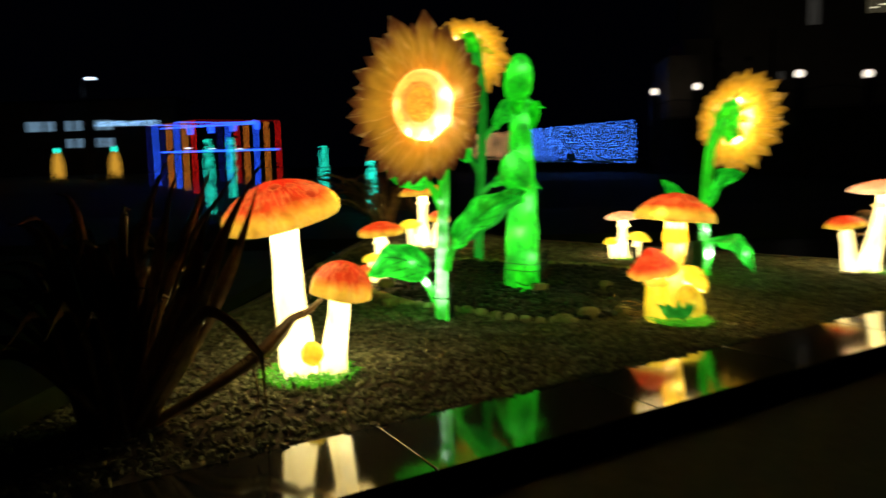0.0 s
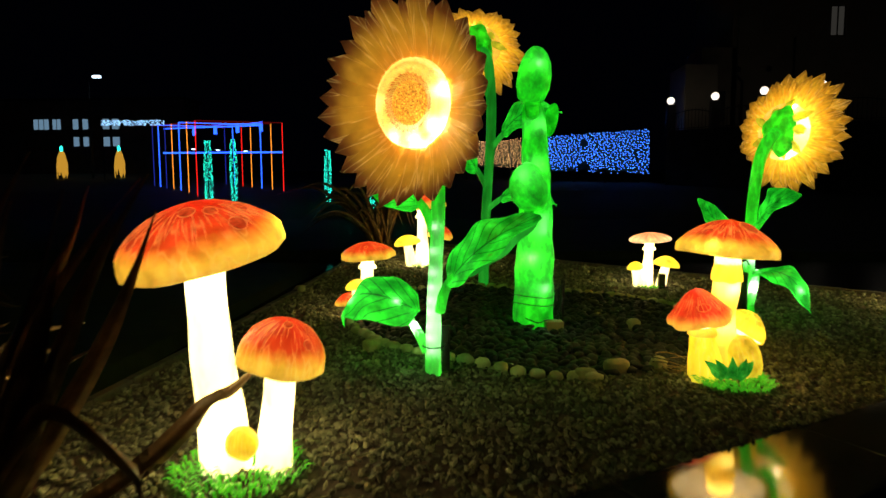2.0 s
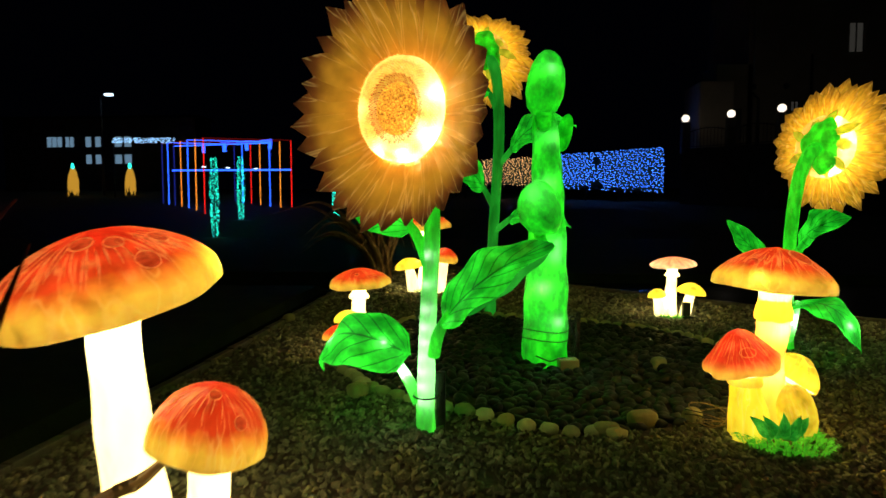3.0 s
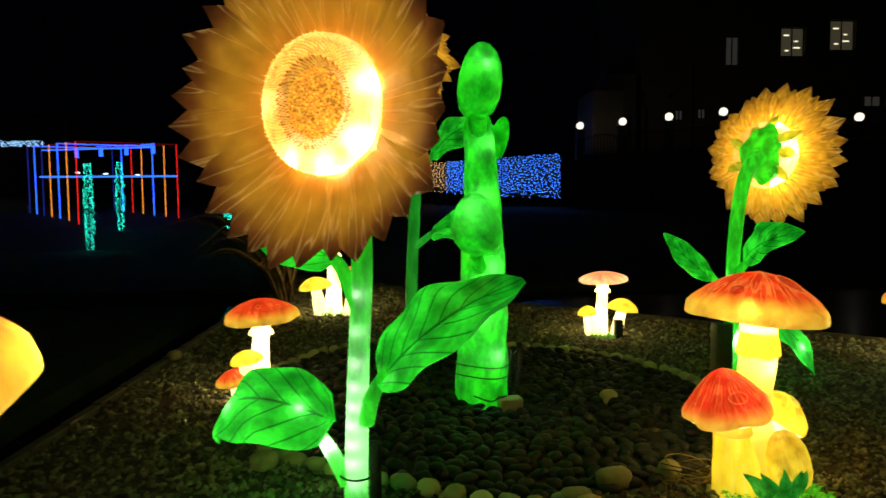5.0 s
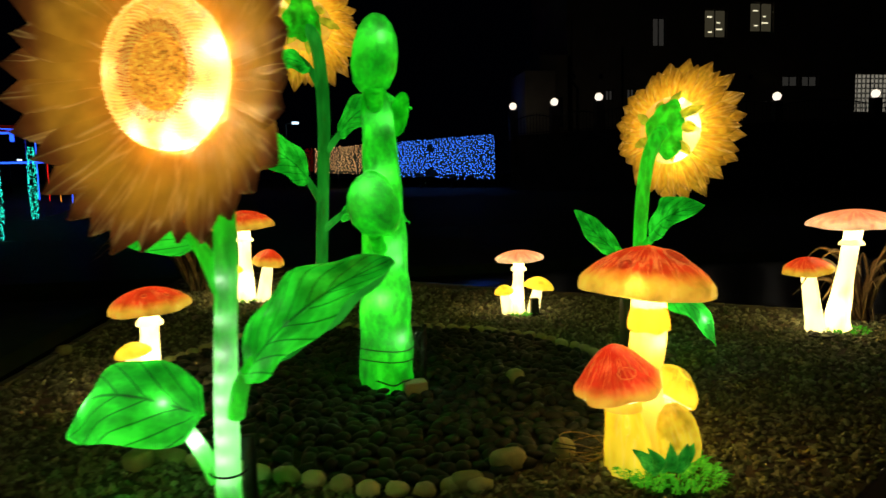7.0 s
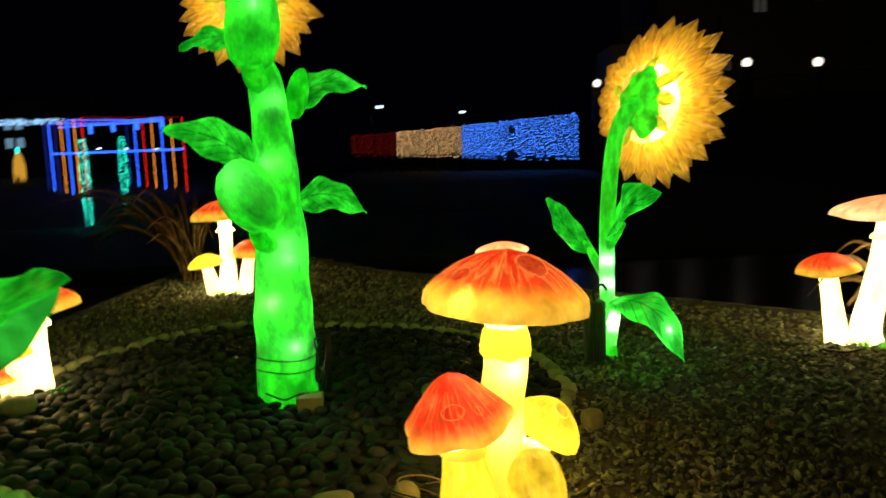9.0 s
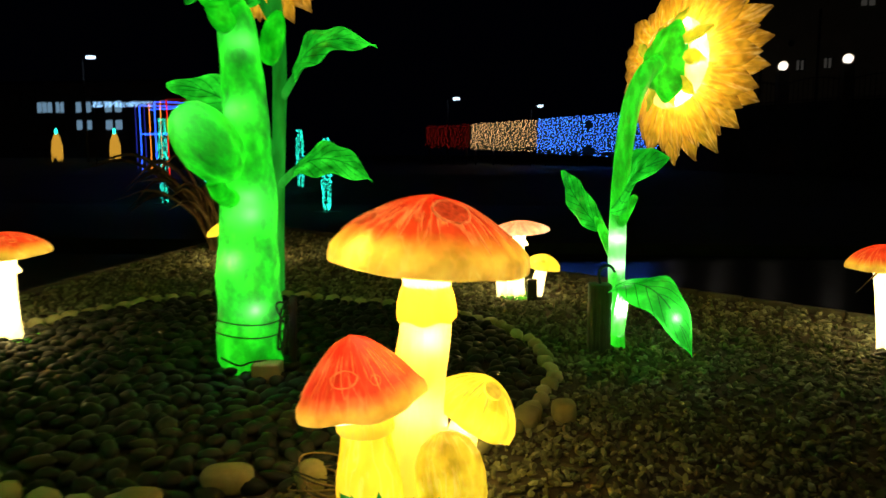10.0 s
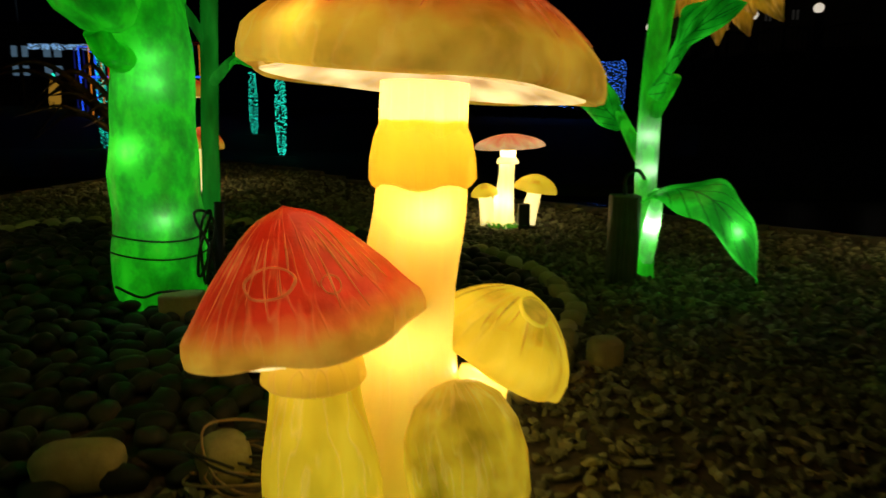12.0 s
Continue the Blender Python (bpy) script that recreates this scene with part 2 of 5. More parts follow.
M_CAP_YEL = lantern("mushroom_cap_yellow", [(0.0, (0.86, 0.68, 0.05)), (0.6, (0.76, 0.60, 0.035)), (1.0, (0.60, 0.48, 0.025))], 0.80, 5.0, axis=2, mix=0.6, translucent=0.35, lines=("crown", 40), line_gain=0.2, pale_share=0.0, coat=0.1)
M_CAP_BUD = lantern("mushroom_bud_ochre", [(0.0, (0.74, 0.56, 0.03)), (0.6, (0.62, 0.46, 0.02)), (1.0, (0.52, 0.36, 0.02))], 0.85, 5.0, axis=2, mix=0.5, translucent=0.3, lines=("crown", 24), line_gain=0.25, streak=0.2, pale_share=0.0, coat=0.1)
M_CAP_SPOT = lantern("mushroom_cap_spot", [(0.3, (0.46, 0.05, 0.010)), (0.7, (0.66, 0.13, 0.025))], 0.44, 22.0)
M_CAP_LIP = lantern("mushroom_spot_lip", [(0.3, (0.62, 0.16, 0.03)), (0.7, (0.85, 0.34, 0.08))], 0.46, 22.0)
M_YEL_SPOT = lantern("yellow_cap_spot", [(0.3, (0.45, 0.42, 0.04)), (0.7, (0.7, 0.5, 0.05))], 0.55, 14.0)
M_GREEN = lantern("leaf_green", [(0.15, (0.001, 0.045, 0.003)), (0.42, (0.005, 0.25, 0.008)), (0.78, (0.035, 0.70, 0.03))], 0.92, 4.0, veins=True, translucent=0.5, pale_share=0.03, coat=0.12)
M_STALK = lantern("stalk_green", [(0.30, (0.001, 0.09, 0.002)), (0.48, (0.005, 0.34, 0.005)), (0.64, (0.022, 0.60, 0.010)), (0.80, (0.10, 0.88, 0.03))], 0.86, 5.0, stretch=(1, 1, 0.7), translucent=0.5, pale_share=0.05, coat=0.15)
M_STEMG = lantern("flower_stem_green", [(0.28, (0.002, 0.12, 0.003)), (0.48, (0.008, 0.37, 0.007)), (0.66, (0.04, 0.70, 0.02)), (0.82, (0.22, 0.95, 0.14))], 0.80, 4.5, stretch=(2.2, 2.2, 0.8), translucent=0.55, pale_share=0.5)
# Dim copy of the green stem skin; the lesser light is in its colour.
M_STEMG_DIM = lantern("flower_stem_green_dim", [(0.2, (0.003, 0.09, 0.006)), (0.5, (0.008, 0.19, 0.012)), (0.8, (0.03, 0.36, 0.03))], 0.8, 4.0, stretch=(1, 1, 0.3))
M_SEPAL = lantern("sepal_yellow_green", [(0.25, (0.34, 0.44, 0.02)), (0.55, (0.58, 0.54, 0.03)), (0.8, (0.78, 0.62, 0.05))], 0.5, 6.0)
# No bulb in these leaves: light from the mushrooms is put in as emission.
M_FOOT_LEAF = lantern("foot_leaf_added_glow", [(0.2, (0.005, 0.09, 0.008)), (0.5, (0.02, 0.28, 0.02)), (0.8, (0.14, 0.60, 0.05))], 0.42, 9.0, veins=True, bump_scale=40)
# Moss is no lamp; its glow imitates the lanterns shining on it.
M_MOSS = lantern("moss_added_glow", [(0.25, (0.015, 0.20, 0.008)), (0.6, (0.09, 0.48, 0.015)), (0.85, (0.45, 0.80, 0.05))], 0.5, 18.0)
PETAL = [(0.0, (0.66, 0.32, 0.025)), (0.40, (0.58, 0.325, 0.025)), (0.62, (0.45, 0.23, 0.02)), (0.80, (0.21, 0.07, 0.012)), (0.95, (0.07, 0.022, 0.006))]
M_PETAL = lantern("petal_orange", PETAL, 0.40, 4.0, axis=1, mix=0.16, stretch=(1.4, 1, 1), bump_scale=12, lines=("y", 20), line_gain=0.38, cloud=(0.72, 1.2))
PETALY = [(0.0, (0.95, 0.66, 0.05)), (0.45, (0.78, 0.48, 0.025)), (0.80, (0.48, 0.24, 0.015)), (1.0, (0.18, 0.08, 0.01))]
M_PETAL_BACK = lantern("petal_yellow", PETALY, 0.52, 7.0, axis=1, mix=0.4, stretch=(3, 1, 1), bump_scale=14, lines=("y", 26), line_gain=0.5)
M_DISC = lantern("seed_disc_gold", [(0.35, (0.26, 0.09, 0.008)), (0.5, (0.62, 0.30, 0.025)), (0.65, (0.95, 0.58, 0.07))], 0.85, 75.0)
M_DISC_RING = lantern("seed_disc_rim", [(0.25, (0.80, 0.38, 0.03)), (0.75, (0.95, 0.56, 0.08))], 0.6, 14.0, pale_share=0.55)
M_RECEPT = lantern("flower_back_ring", [(0.25, (0.90, 0.58, 0.04)), (0.75, (0.95, 0.70, 0.10))], 0.30, 9.0, pale_share=0.6)
M_SEED = lantern("seed_gold", [(0.2, (0.85, 0.45, 0.04)), (0.5, (1.0, 0.70, 0.14)), (0.8, (1.0, 0.86, 0.40))], 1.0, 40.0, pale_share=0.5)
M_SEED_DARK = lantern("seed_brown", [(0.2, (0.16, 0.045, 0.006)), (0.8, (0.55, 0.22, 0.03))], 0.55, 40.0)


# ---- mesh helpers ----
def mesh_of(name, bm, mat, smooth=True):
    me = bpy.data.meshes.new(name)
    bmesh.ops.recalc_face_normals(bm, faces=bm.faces)
    bm.to_mesh(me)
    bm.free()
    me.materials.append(mat)
    if smooth:
        me.polygons.foreach_set("use_smooth", [True] * len(me.polygons))
    return me


def part(name, bm, material, parent=None, label="", smooth=True, m=None):
    ob = new(name, mesh_of(name, bm, material, smooth))
    if parent is not None:
        ob.parent = parent
    if m is not None:
        ob.matrix_local = m
    return tagged(ob, label) if label else ob


def thing(name, place, label, category, group="", kind="", turn=0.0):
    ob = new(name)
    ob.empty_display_size = 0.1
    ob.matrix_local = pose(*place, 0, 0, turn)
    return tagged(ob, label, category, group, kind)


def lathe(profile, n=40, wob=None):
    """Turned shape: rings of (radius, height). wob(angle, i, r, z) gives a changed (r, z)."""
    bm = bmesh.new()
    rings = []
    for i, (r, z) in enumerate(profile):
        if r < 1e-4:
            rings.append([bm.verts.new((0, 0, z))])
            continue
        ring = []
        for k in range(n):
            a = TAU * k / n
            rr, zz = wob(a, i, r, z) if wob else (r, z)
            ring.append(bm.verts.new((rr * math.cos(a), rr * math.sin(a), zz)))
        rings.append(ring)
    for a, b in zip(rings, rings[1:]):
        for k in range(n):
            q = [a[k % len(a)], a[(k + 1) % len(a)], b[(k + 1) % len(b)], b[k % len(b)]]
            q = list(dict.fromkeys(q))
            if len(q) > 2:
                bm.faces.new(q)
    return bm


def spline(pts, steps=6):
    """Points of a smooth curve through pts (tuples of any length)."""
    p = [np.array(q, float) for q in pts]
    p = [2 * p[0] - p[1]] + p + [2 * p[-1] - p[-2]]
    out = []
    for i in range(1, len(p) - 2):
        for s in range(steps):
            t = s / steps
            out.append(0.5 * (2 * p[i] + (p[i + 1] - p[i - 1]) * t + (2 * p[i - 1] - 5 * p[i] + 4 * p[i + 1] - p[i + 2]) * t * t
                              + (3 * p[i] - p[i - 1] - 3 * p[i + 1] + p[i + 2]) * t ** 3))
    out.append(p[-2])
    return out


def tube(pts, n=16, steps=6, bm=None, knobs=0.0, cap=True):
    """A swept round body through (x, y, z, radius)."""
    bm = bm or bmesh.new()
    path = spline(pts, steps) if steps else [np.array(p, float) for p in pts]
    rings, side = [], None
    for i, q in enumerate(path):
        a, b = path[max(0, i - 1)][:3], path[min(len(path) - 1, i + 1)][:3]
        d = Vector(b - a).normalized()
        if side is None:
            side = d.orthogonal().normalized()
        side = (side - d * side.dot(d)).normalized()
        up = d.cross(side)
        ring = []
        for k in range(n):
            an = TAU * k / n
            r = q[3] * (1 + knobs * (noise.noise(Vector((q[0] * 9 + math.cos(an), q[1] * 9 + math.sin(an), q[2] * 4))) if knobs else 0))
            ring.append(bm.verts.new(Vector(q[:3]) + (side * math.cos(an) + up * math.sin(an)) * r))
        rings.append(ring)
    for a, b in zip(rings, rings[1:]):
        for k in range(n):
            bm.faces.new((a[k], a[(k + 1) % n], b[(k + 1) % n], b[k]))
    if cap:
        bm.faces.new(rings[0][::-1])
        bm.faces.new(rings[-1])
    return bm


def leaf_mesh(base, tip, normal, width, bow=0.08, thick=0.035, fold=0.10, blunt=0.75, wave=0.02, nu=18, nv=8, seed=0):
    """A puffed leaf with two skins, a folded midrib and a wavy rim, from base to tip."""
    bm = bmesh.new()
    uvl = bm.loops.layers.uv.new("UVMap")
    b, t = Vector(base), Vector(tip)
    x = (t - b)
    ln = x.length
    x.normalize()
    nrm = Vector(normal)
    nrm = (nrm - x * nrm.dot(x)).normalized()
    y = nrm.cross(x)
    uv, grid = {}, {}
    for i in range(nu + 1):
        u = i / nu
        w = width * 0.5 * math.sin(math.pi * min(1, 0.03 + 0.97 * u) ** blunt) ** 0.8 if 0 < i < nu else width * 0.015
        for j in range(nv + 1):
            v = -1 + 2 * j / nv
            c = b + x * (u * ln) + nrm * (bow * 4 * u * (1 - u)) + y * (v * w)
            c += nrm * (fold * abs(v) * w * 2 + wave * math.sin(5 * u * math.pi + seed + 2 * v) * abs(v))
            th = thick * (1 - v * v) ** 0.5 * math.sin(math.pi * (0.06 + 0.9 * u)) + 0.002
            for s in (1, -1):
                if s < 0 and j in (0, nv):
                    grid[i, j, s] = grid[i, j, 1]
                    continue
                vt = bm.verts.new(c + nrm * (s * th * 0.5))
                grid[i, j, s] = vt
                uv[vt] = (u, j / nv)
    for s in (1, -1):
        for i in range(nu):
            for j in range(nv):
                q = [grid[i, j, s], grid[i + 1, j, s], grid[i + 1, j + 1, s], grid[i, j + 1, s]]
                f = bm.faces.new(q if s > 0 else q[::-1])
                for lp in f.loops:
                    lp[uvl].uv = uv[lp.vert]
    for i in (0, nu):
        for j in range(nv):
            q = list(dict.fromkeys([grid[i, j, 1], grid[i, j + 1, 1], grid[i, j + 1, -1], grid[i, j, -1]]))
            if len(q) > 2:
                try:
                    bm.faces.new(q)
                except ValueError:
                    pass
    return bm


def box(bm, c, size, rot=None, bevel=0.0):
    r = bmesh.ops.create_cube(bm, size=1, matrix=Matrix.Translation(c) @ (rot or Matrix.Identity(4)) @ Matrix.Diagonal((*size, 1)))
    if bevel:
        es = list({e for v in r["verts"] for e in v.link_edges})
        bmesh.ops.bevel(bm, geom=es, offset=bevel, segments=2, affect="EDGES", profile=0.5)
    return bm


def rock(size, seed, sub=2, rough=0.25, sharp=0.0):
    bm = bmesh.new()
    bmesh.ops.create_icosphere(bm, subdivisions=sub, radius=1)
    for v in bm.verts:
        f = 1 + rough * noise.noise(v.co * 1.3 + Vector((seed * 3.1, seed * 1.7, 0)))
        c = v.co * f
        if sharp:
            c = Vector([math.copysign(abs(q) ** sharp, q) for q in c])
        v.co = Vector((c.x * size[0], c.y * size[1], c.z * size[2])) * 0.5
    return bm


def bulb(place, watts, colour=(1.0, 0.90, 0.56), radius=0.03):
    """A real small lamp inside a lantern."""
    lamp = bpy.data.lights.new("bulb", "POINT")
    lamp.energy, lamp.color, lamp.shadow_soft_size = watts, colour, radius
    ob = new("bulb", lamp)
    ob.location = place
    return ob


WHITE_LED = (0.78, 1.0, 0.76)


def leaf_point(base, tip, normal, bow, u):
    """The point between a leaf's two skins at the share u of its midrib."""
    b, t = Vector(base), Vector(tip)
    x = (t - b).normalized()
    nrm = Vector(normal)
    nrm = (nrm - x * nrm.dot(x)).normalized()
    return b.lerp(t, u) + nrm * (bow * 4 * u * (1 - u))


# ---- the ground ----
RC, RX, RY = (1.0, 8.37), 1.87, 1.85          # the pebble ring


def ring_at(x, y):
    return math.hypot((x - RC[0]) / RX, (y - RC[1]) / RY)


def bed_z(x, y):
    """The gravel bed is heaped up a little towards its far and left ends."""
    a = min(1.0, max(0.0, (1.2 - x) / 1.2))
    b = min(1.0, max(0.0, (y - back_y(x)) / 0.8))
    return 0.022 * max(0.0, y - 7.5) + 0.10 * a * a * (3 - 2 * a) * b * b * (3 - 2 * b) + 0.006 * noise.noise(Vector((x, y, 0)))


def front_y(x):
    return 3.26 + 0.65 * x


def back_y(x):
    return 4.08 + 0.65 * x


def far_y(x):
    return 14.2 - 0.77 * x


def edge_x(y):
    return -1.92 + 0.05 * (y - 6.0)


def in_bed(x, y):
    return x > edge_x(y) and back_y(x) < y < far_y(x)


def build_bed():
    bm = bmesh.new()
    nx, ny = 60, 80
    g = {}
    for i in range(nx + 1):
        for j in range(ny + 1):
            x = -2.25 + 9.4 * i / nx
            lo, hi = back_y(x) - 0.02, far_y(x)
            if hi < lo:
                hi = lo + 0.01
            y = lo + (hi - lo) * j / ny
            x2 = max(x, edge_x(y))
            g[i, j] = bm.verts.new((x2, y, bed_z(x2, y) - 0.014))
    for i in range(nx):
        for j in range(ny):
            bm.faces.new((g[i, j], g[i + 1, j], g[i + 1, j + 1], g[i, j + 1]))
    ob = part("ground_gravel_bed", bm, M_SOIL)
    return tagged(ob, "dark soil bedding under loose brown gravel", "ground", kind="structure")


def build_gravel():
    """Loose angular chips over the bed, in one mesh."""
    rng = np.random.default_rng(5)
    pts = []
    n = 105000
    xs, ys, keep = rng.uniform(-2.2, 7.4, n), rng.uniform(2.4, 15.3, n), rng.uniform(0, 1, n)
    for x, y, k in zip(xs, ys, keep):
        if not in_bed(x, y) or ring_at(x, y) < 0.97:
            continue
        d = math.hypot(x - 1.2, y - 4.0)
        if k > (1.0 if d < 4.5 else 0.62 if d < 7 else 0.36):
            continue
        pts.append((x, y, bed_z(x, y), 1.0 if d < 4.5 else 1.25 if d < 7 else 1.6))
    pts = np.array(pts)
    m = len(pts)
    ico = bmesh.new()
    bmesh.ops.create_icosphere(ico, subdivisions=1, radius=1)
    base = np.array([tuple(v.co) for v in ico.verts])
    fc = np.array([[v.index for v in f.verts] for f in ico.faces])
    ico.free()
    nb = len(base)
    size = rng.uniform(0.010, 0.024, (m, 1)) * pts[:, 3:4]
    sc = np.stack([size[:, 0] * rng.uniform(1.0, 1.7, m), size[:, 0] * rng.uniform(0.7, 1.1, m), size[:, 0] * rng.uniform(0.45, 0.8, m)], 1)
    v = base[None] * sc[:, None, :] * rng.uniform(0.72, 1.12, (m, nb, 1)) + rng.normal(0, 0.10, (m, nb, 3)) * size[:, None, :]
    q = rng.normal(0, 1, (m, 4)) * np.array([1.0, 0.35, 0.35, 1.0])
    q /= np.linalg.norm(q, axis=1, keepdims=True)
    w, x, y, z = q.T
    rot = np.stack([np.stack([1 - 2 * (y * y + z * z), 2 * (x * y - z * w), 2 * (x * z + y * w)], 1),
                    np.stack([2 * (x * y + z * w), 1 - 2 * (x * x + z * z), 2 * (y * z - x * w)], 1),
                    np.stack([2 * (x * z - y * w), 2 * (y * z + x * w), 1 - 2 * (x * x + y * y)], 1)], 1)
    v = np.einsum("mij,mkj->mki", rot, v)
    lift = rng.uniform(-0.008, 0.006, m)
    v += np.stack([pts[:, 0], pts[:, 1], pts[:, 2] + lift], 1)[:, None, :]
    faces = (fc[None] + nb * np.arange(m)[:, None, None]).reshape(-1, 3)
    me = bpy.data.meshes.new("gravel")
    me.from_pydata(v.reshape(-1, 3).tolist(), [], faces.tolist())
    me.materials.append(M_GRAVEL)
    return tagged(new("gravel", me), "loose angular brown gravel chips on the bed", "gravel", kind="stuff")


def far_z(y):
    """The far bank: level by the water, then a slope up to the lawn."""
    if y < 31:
        return -0.12
    if y < 40.5:
        return -0.12 + 0.121 * (y - 31)
    return 1.03 + 0.048 * (min(y, 80) - 40.5)


def build_ground():
    bm = bmesh.new()
    # one sheet with the pond's hollow in it: rows across, level near the walk, then rising to the far lawn
    xs = [-400, -60, -20, -8, -2.55, 0, 2.5, 5, 7.5, 10, 14, 20, 60, 400]
    ys = [-300, -20, 0, 3, 6, 9, 12, 15, 16.6, 17.2, 25, 31, 40.5, 60, 80, 200, 900]

    def gz(x, y):
        if y > 17:
            return far_z(y)
        if front_y(x) + 0.1 < y and x > -2.8:
            return -0.75
        return -0.15
    fine = sorted(set(xs + [-3.2, -2.85]))
    g = {}
    for i, x in enumerate(fine):
        for j, y in enumerate(ys):
            g[i, j] = bm.verts.new((x, y, gz(x, y) if y != 16.6 else -0.6))
    for i in range(len(fine) - 1):
        for j in range(len(ys) - 1):
            bm.faces.new((g[i, j], g[i + 1, j], g[i + 1, j + 1], g[i, j + 1]))
    ob = part("ground", bm, M_LAWN, smooth=False)
    tagged(ob, "dark lawn and banks around the pond at night", "ground", kind="structure")
    # the walk in front of the coping
    bm = bmesh.new()
    a, b = 9.0, -9.0
    vs = [(b, front_y(b)), (a, front_y(a)), (a + 9, front_y(a) - 14), (b + 6, -14), (b, -14)]
    top = [bm.verts.new((x, y, -0.13)) for x, y in vs]
    bot = [bm.verts.new((x, y, -0.45)) for x, y in vs]
    bm.faces.new(top)
    bm.faces.new(bot[::-1])
    for i in range(5):
        bm.faces.new((top[i], bot[i], bot[(i + 1) % 5], top[(i + 1) % 5]))
    tagged(part("pavement", bm, M_PAVE, smooth=False), "dark paved walk beside the raised flower bed", "pavement", kind="structure")
    # pond
    bm = bmesh.new()
    vs = [bm.verts.new(p) for p in ((-2.9, 4.0, -0.3), (40, 4.0, -0.3), (40, 17.0, -0.3), (-2.9, 17.0, -0.3))]
    bm.faces.new(vs)
    mat, nt, out = nodes_of("pond_water")
    p = nt.nodes.new("ShaderNodeBsdfPrincipled")
    p.inputs["Base Color"].default_value = (0.004, 0.006, 0.008, 1)
    p.inputs["Roughness"].default_value = 0.22
    p.inputs["IOR"].default_value = 1.33
    p.inputs["Specular IOR Level"].default_value = 0.15
    bn = nt.nodes.new("ShaderNodeBump")
    bn.inputs["Strength"].default_value, bn.inputs["Distance"].default_value = 0.12, 0.02
    link(nt, noise_node(nt, 5.0, 3).outputs["Fac"], bn.inputs["Height"])
    link(nt, bn.outputs[0], p.inputs["Normal"])
    link(nt, p.outputs[0], out.inputs[0])
    tagged(part("water_pond", bm, mat, smooth=False), "still black pond water behind the bed", "water", kind="structure")


def build_edges():
    # bed wall under the gravel, so that the bed stands in the pond
    bm = bmesh.new()
    outline = [(edge_x(4.2) - 0.05, 4.2), (edge_x(15.5) - 0.05, far_y(-1.9) + 0.05), (7.1, far_y(7.1) + 0.05)]
    for (x0, y0), (x1, y1) in zip(outline[:2], outline[1:3]):
        d = Vector((x1 - x0, y1 - y0, 0))
        n = 26
        for i in range(n):
            a, b = Vector((x0, y0, 0)) + d * (i / n), Vector((x0, y0, 0)) + d * ((i + 0.985) / n)
            za, zb = bed_z(a.x, a.y), bed_z(b.x, b.y)
            c = (a + b) / 2
            ang = math.atan2(d.y, d.x)
            box(bm, (c.x, c.y, (za + zb) / 2 - 0.28), ((b - a).length, 0.07, 0.62), Matrix.Rotation(ang, 4, "Z"), 0.008)
    tagged(part("kerb_bed_edging", bm, M_EDGING, smooth=False), "thin concrete edging round the gravel bed", "kerb", kind="structure")


def build_coping():
    th = thing("coping", (0, 0, 0), "polished dark granite coping along the bed", "coping", kind="structure")
    d = Vector((1, 0.65, 0)).normalized()
    ang = math.atan2(0.65, 1)
    mid = 0.5 * (3.26 + 4.08)
    w = 0.82 * math.cos(ang)
    ln = 1.5
    bm = bmesh.new()
    box(bm, (0, 0, -0.037), (ln - 0.006, w, 0.07), None, 0.006)
    me = mesh_of("slab", bm, M_GRANITE, False)
    s = -5.25
    while s < 11:
        ob = new("slab", me)
        ob.parent = th
        ob.matrix_local = pose(0, mid, -0.003, 0, 0, math.degrees(ang)) @ Matrix.Translation((s + mid * 0.0, 0, 0.0))
        s += ln
    bm = bmesh.new()
    box(bm, (3, 0.02, -0.36), (17, w - 0.1, 0.576))
    part("base_wall", bm, M_WALL_DARK, th, smooth=False, m=pose(0, mid, -0.003, 0, 0, math.degrees(ang)))


build_ground()
build_bed()
build_edges()
build_coping()


# ---- lanterns: mushrooms ----
def dome(q, peak):
    """Height of a cap's crown at the share q of its radius: round, or drawn up to a cone for a low peak."""
    roundish = math.sqrt(max(0.0, 1 - q * q))
    cone = (1 - q) ** 1.12 + 0.10 * math.sin(math.pi * q)
    cap = cone * (1 - 0.12 * math.exp(-(q / 0.2) ** 2))
    return peak * roundish + (1 - peak) * cap


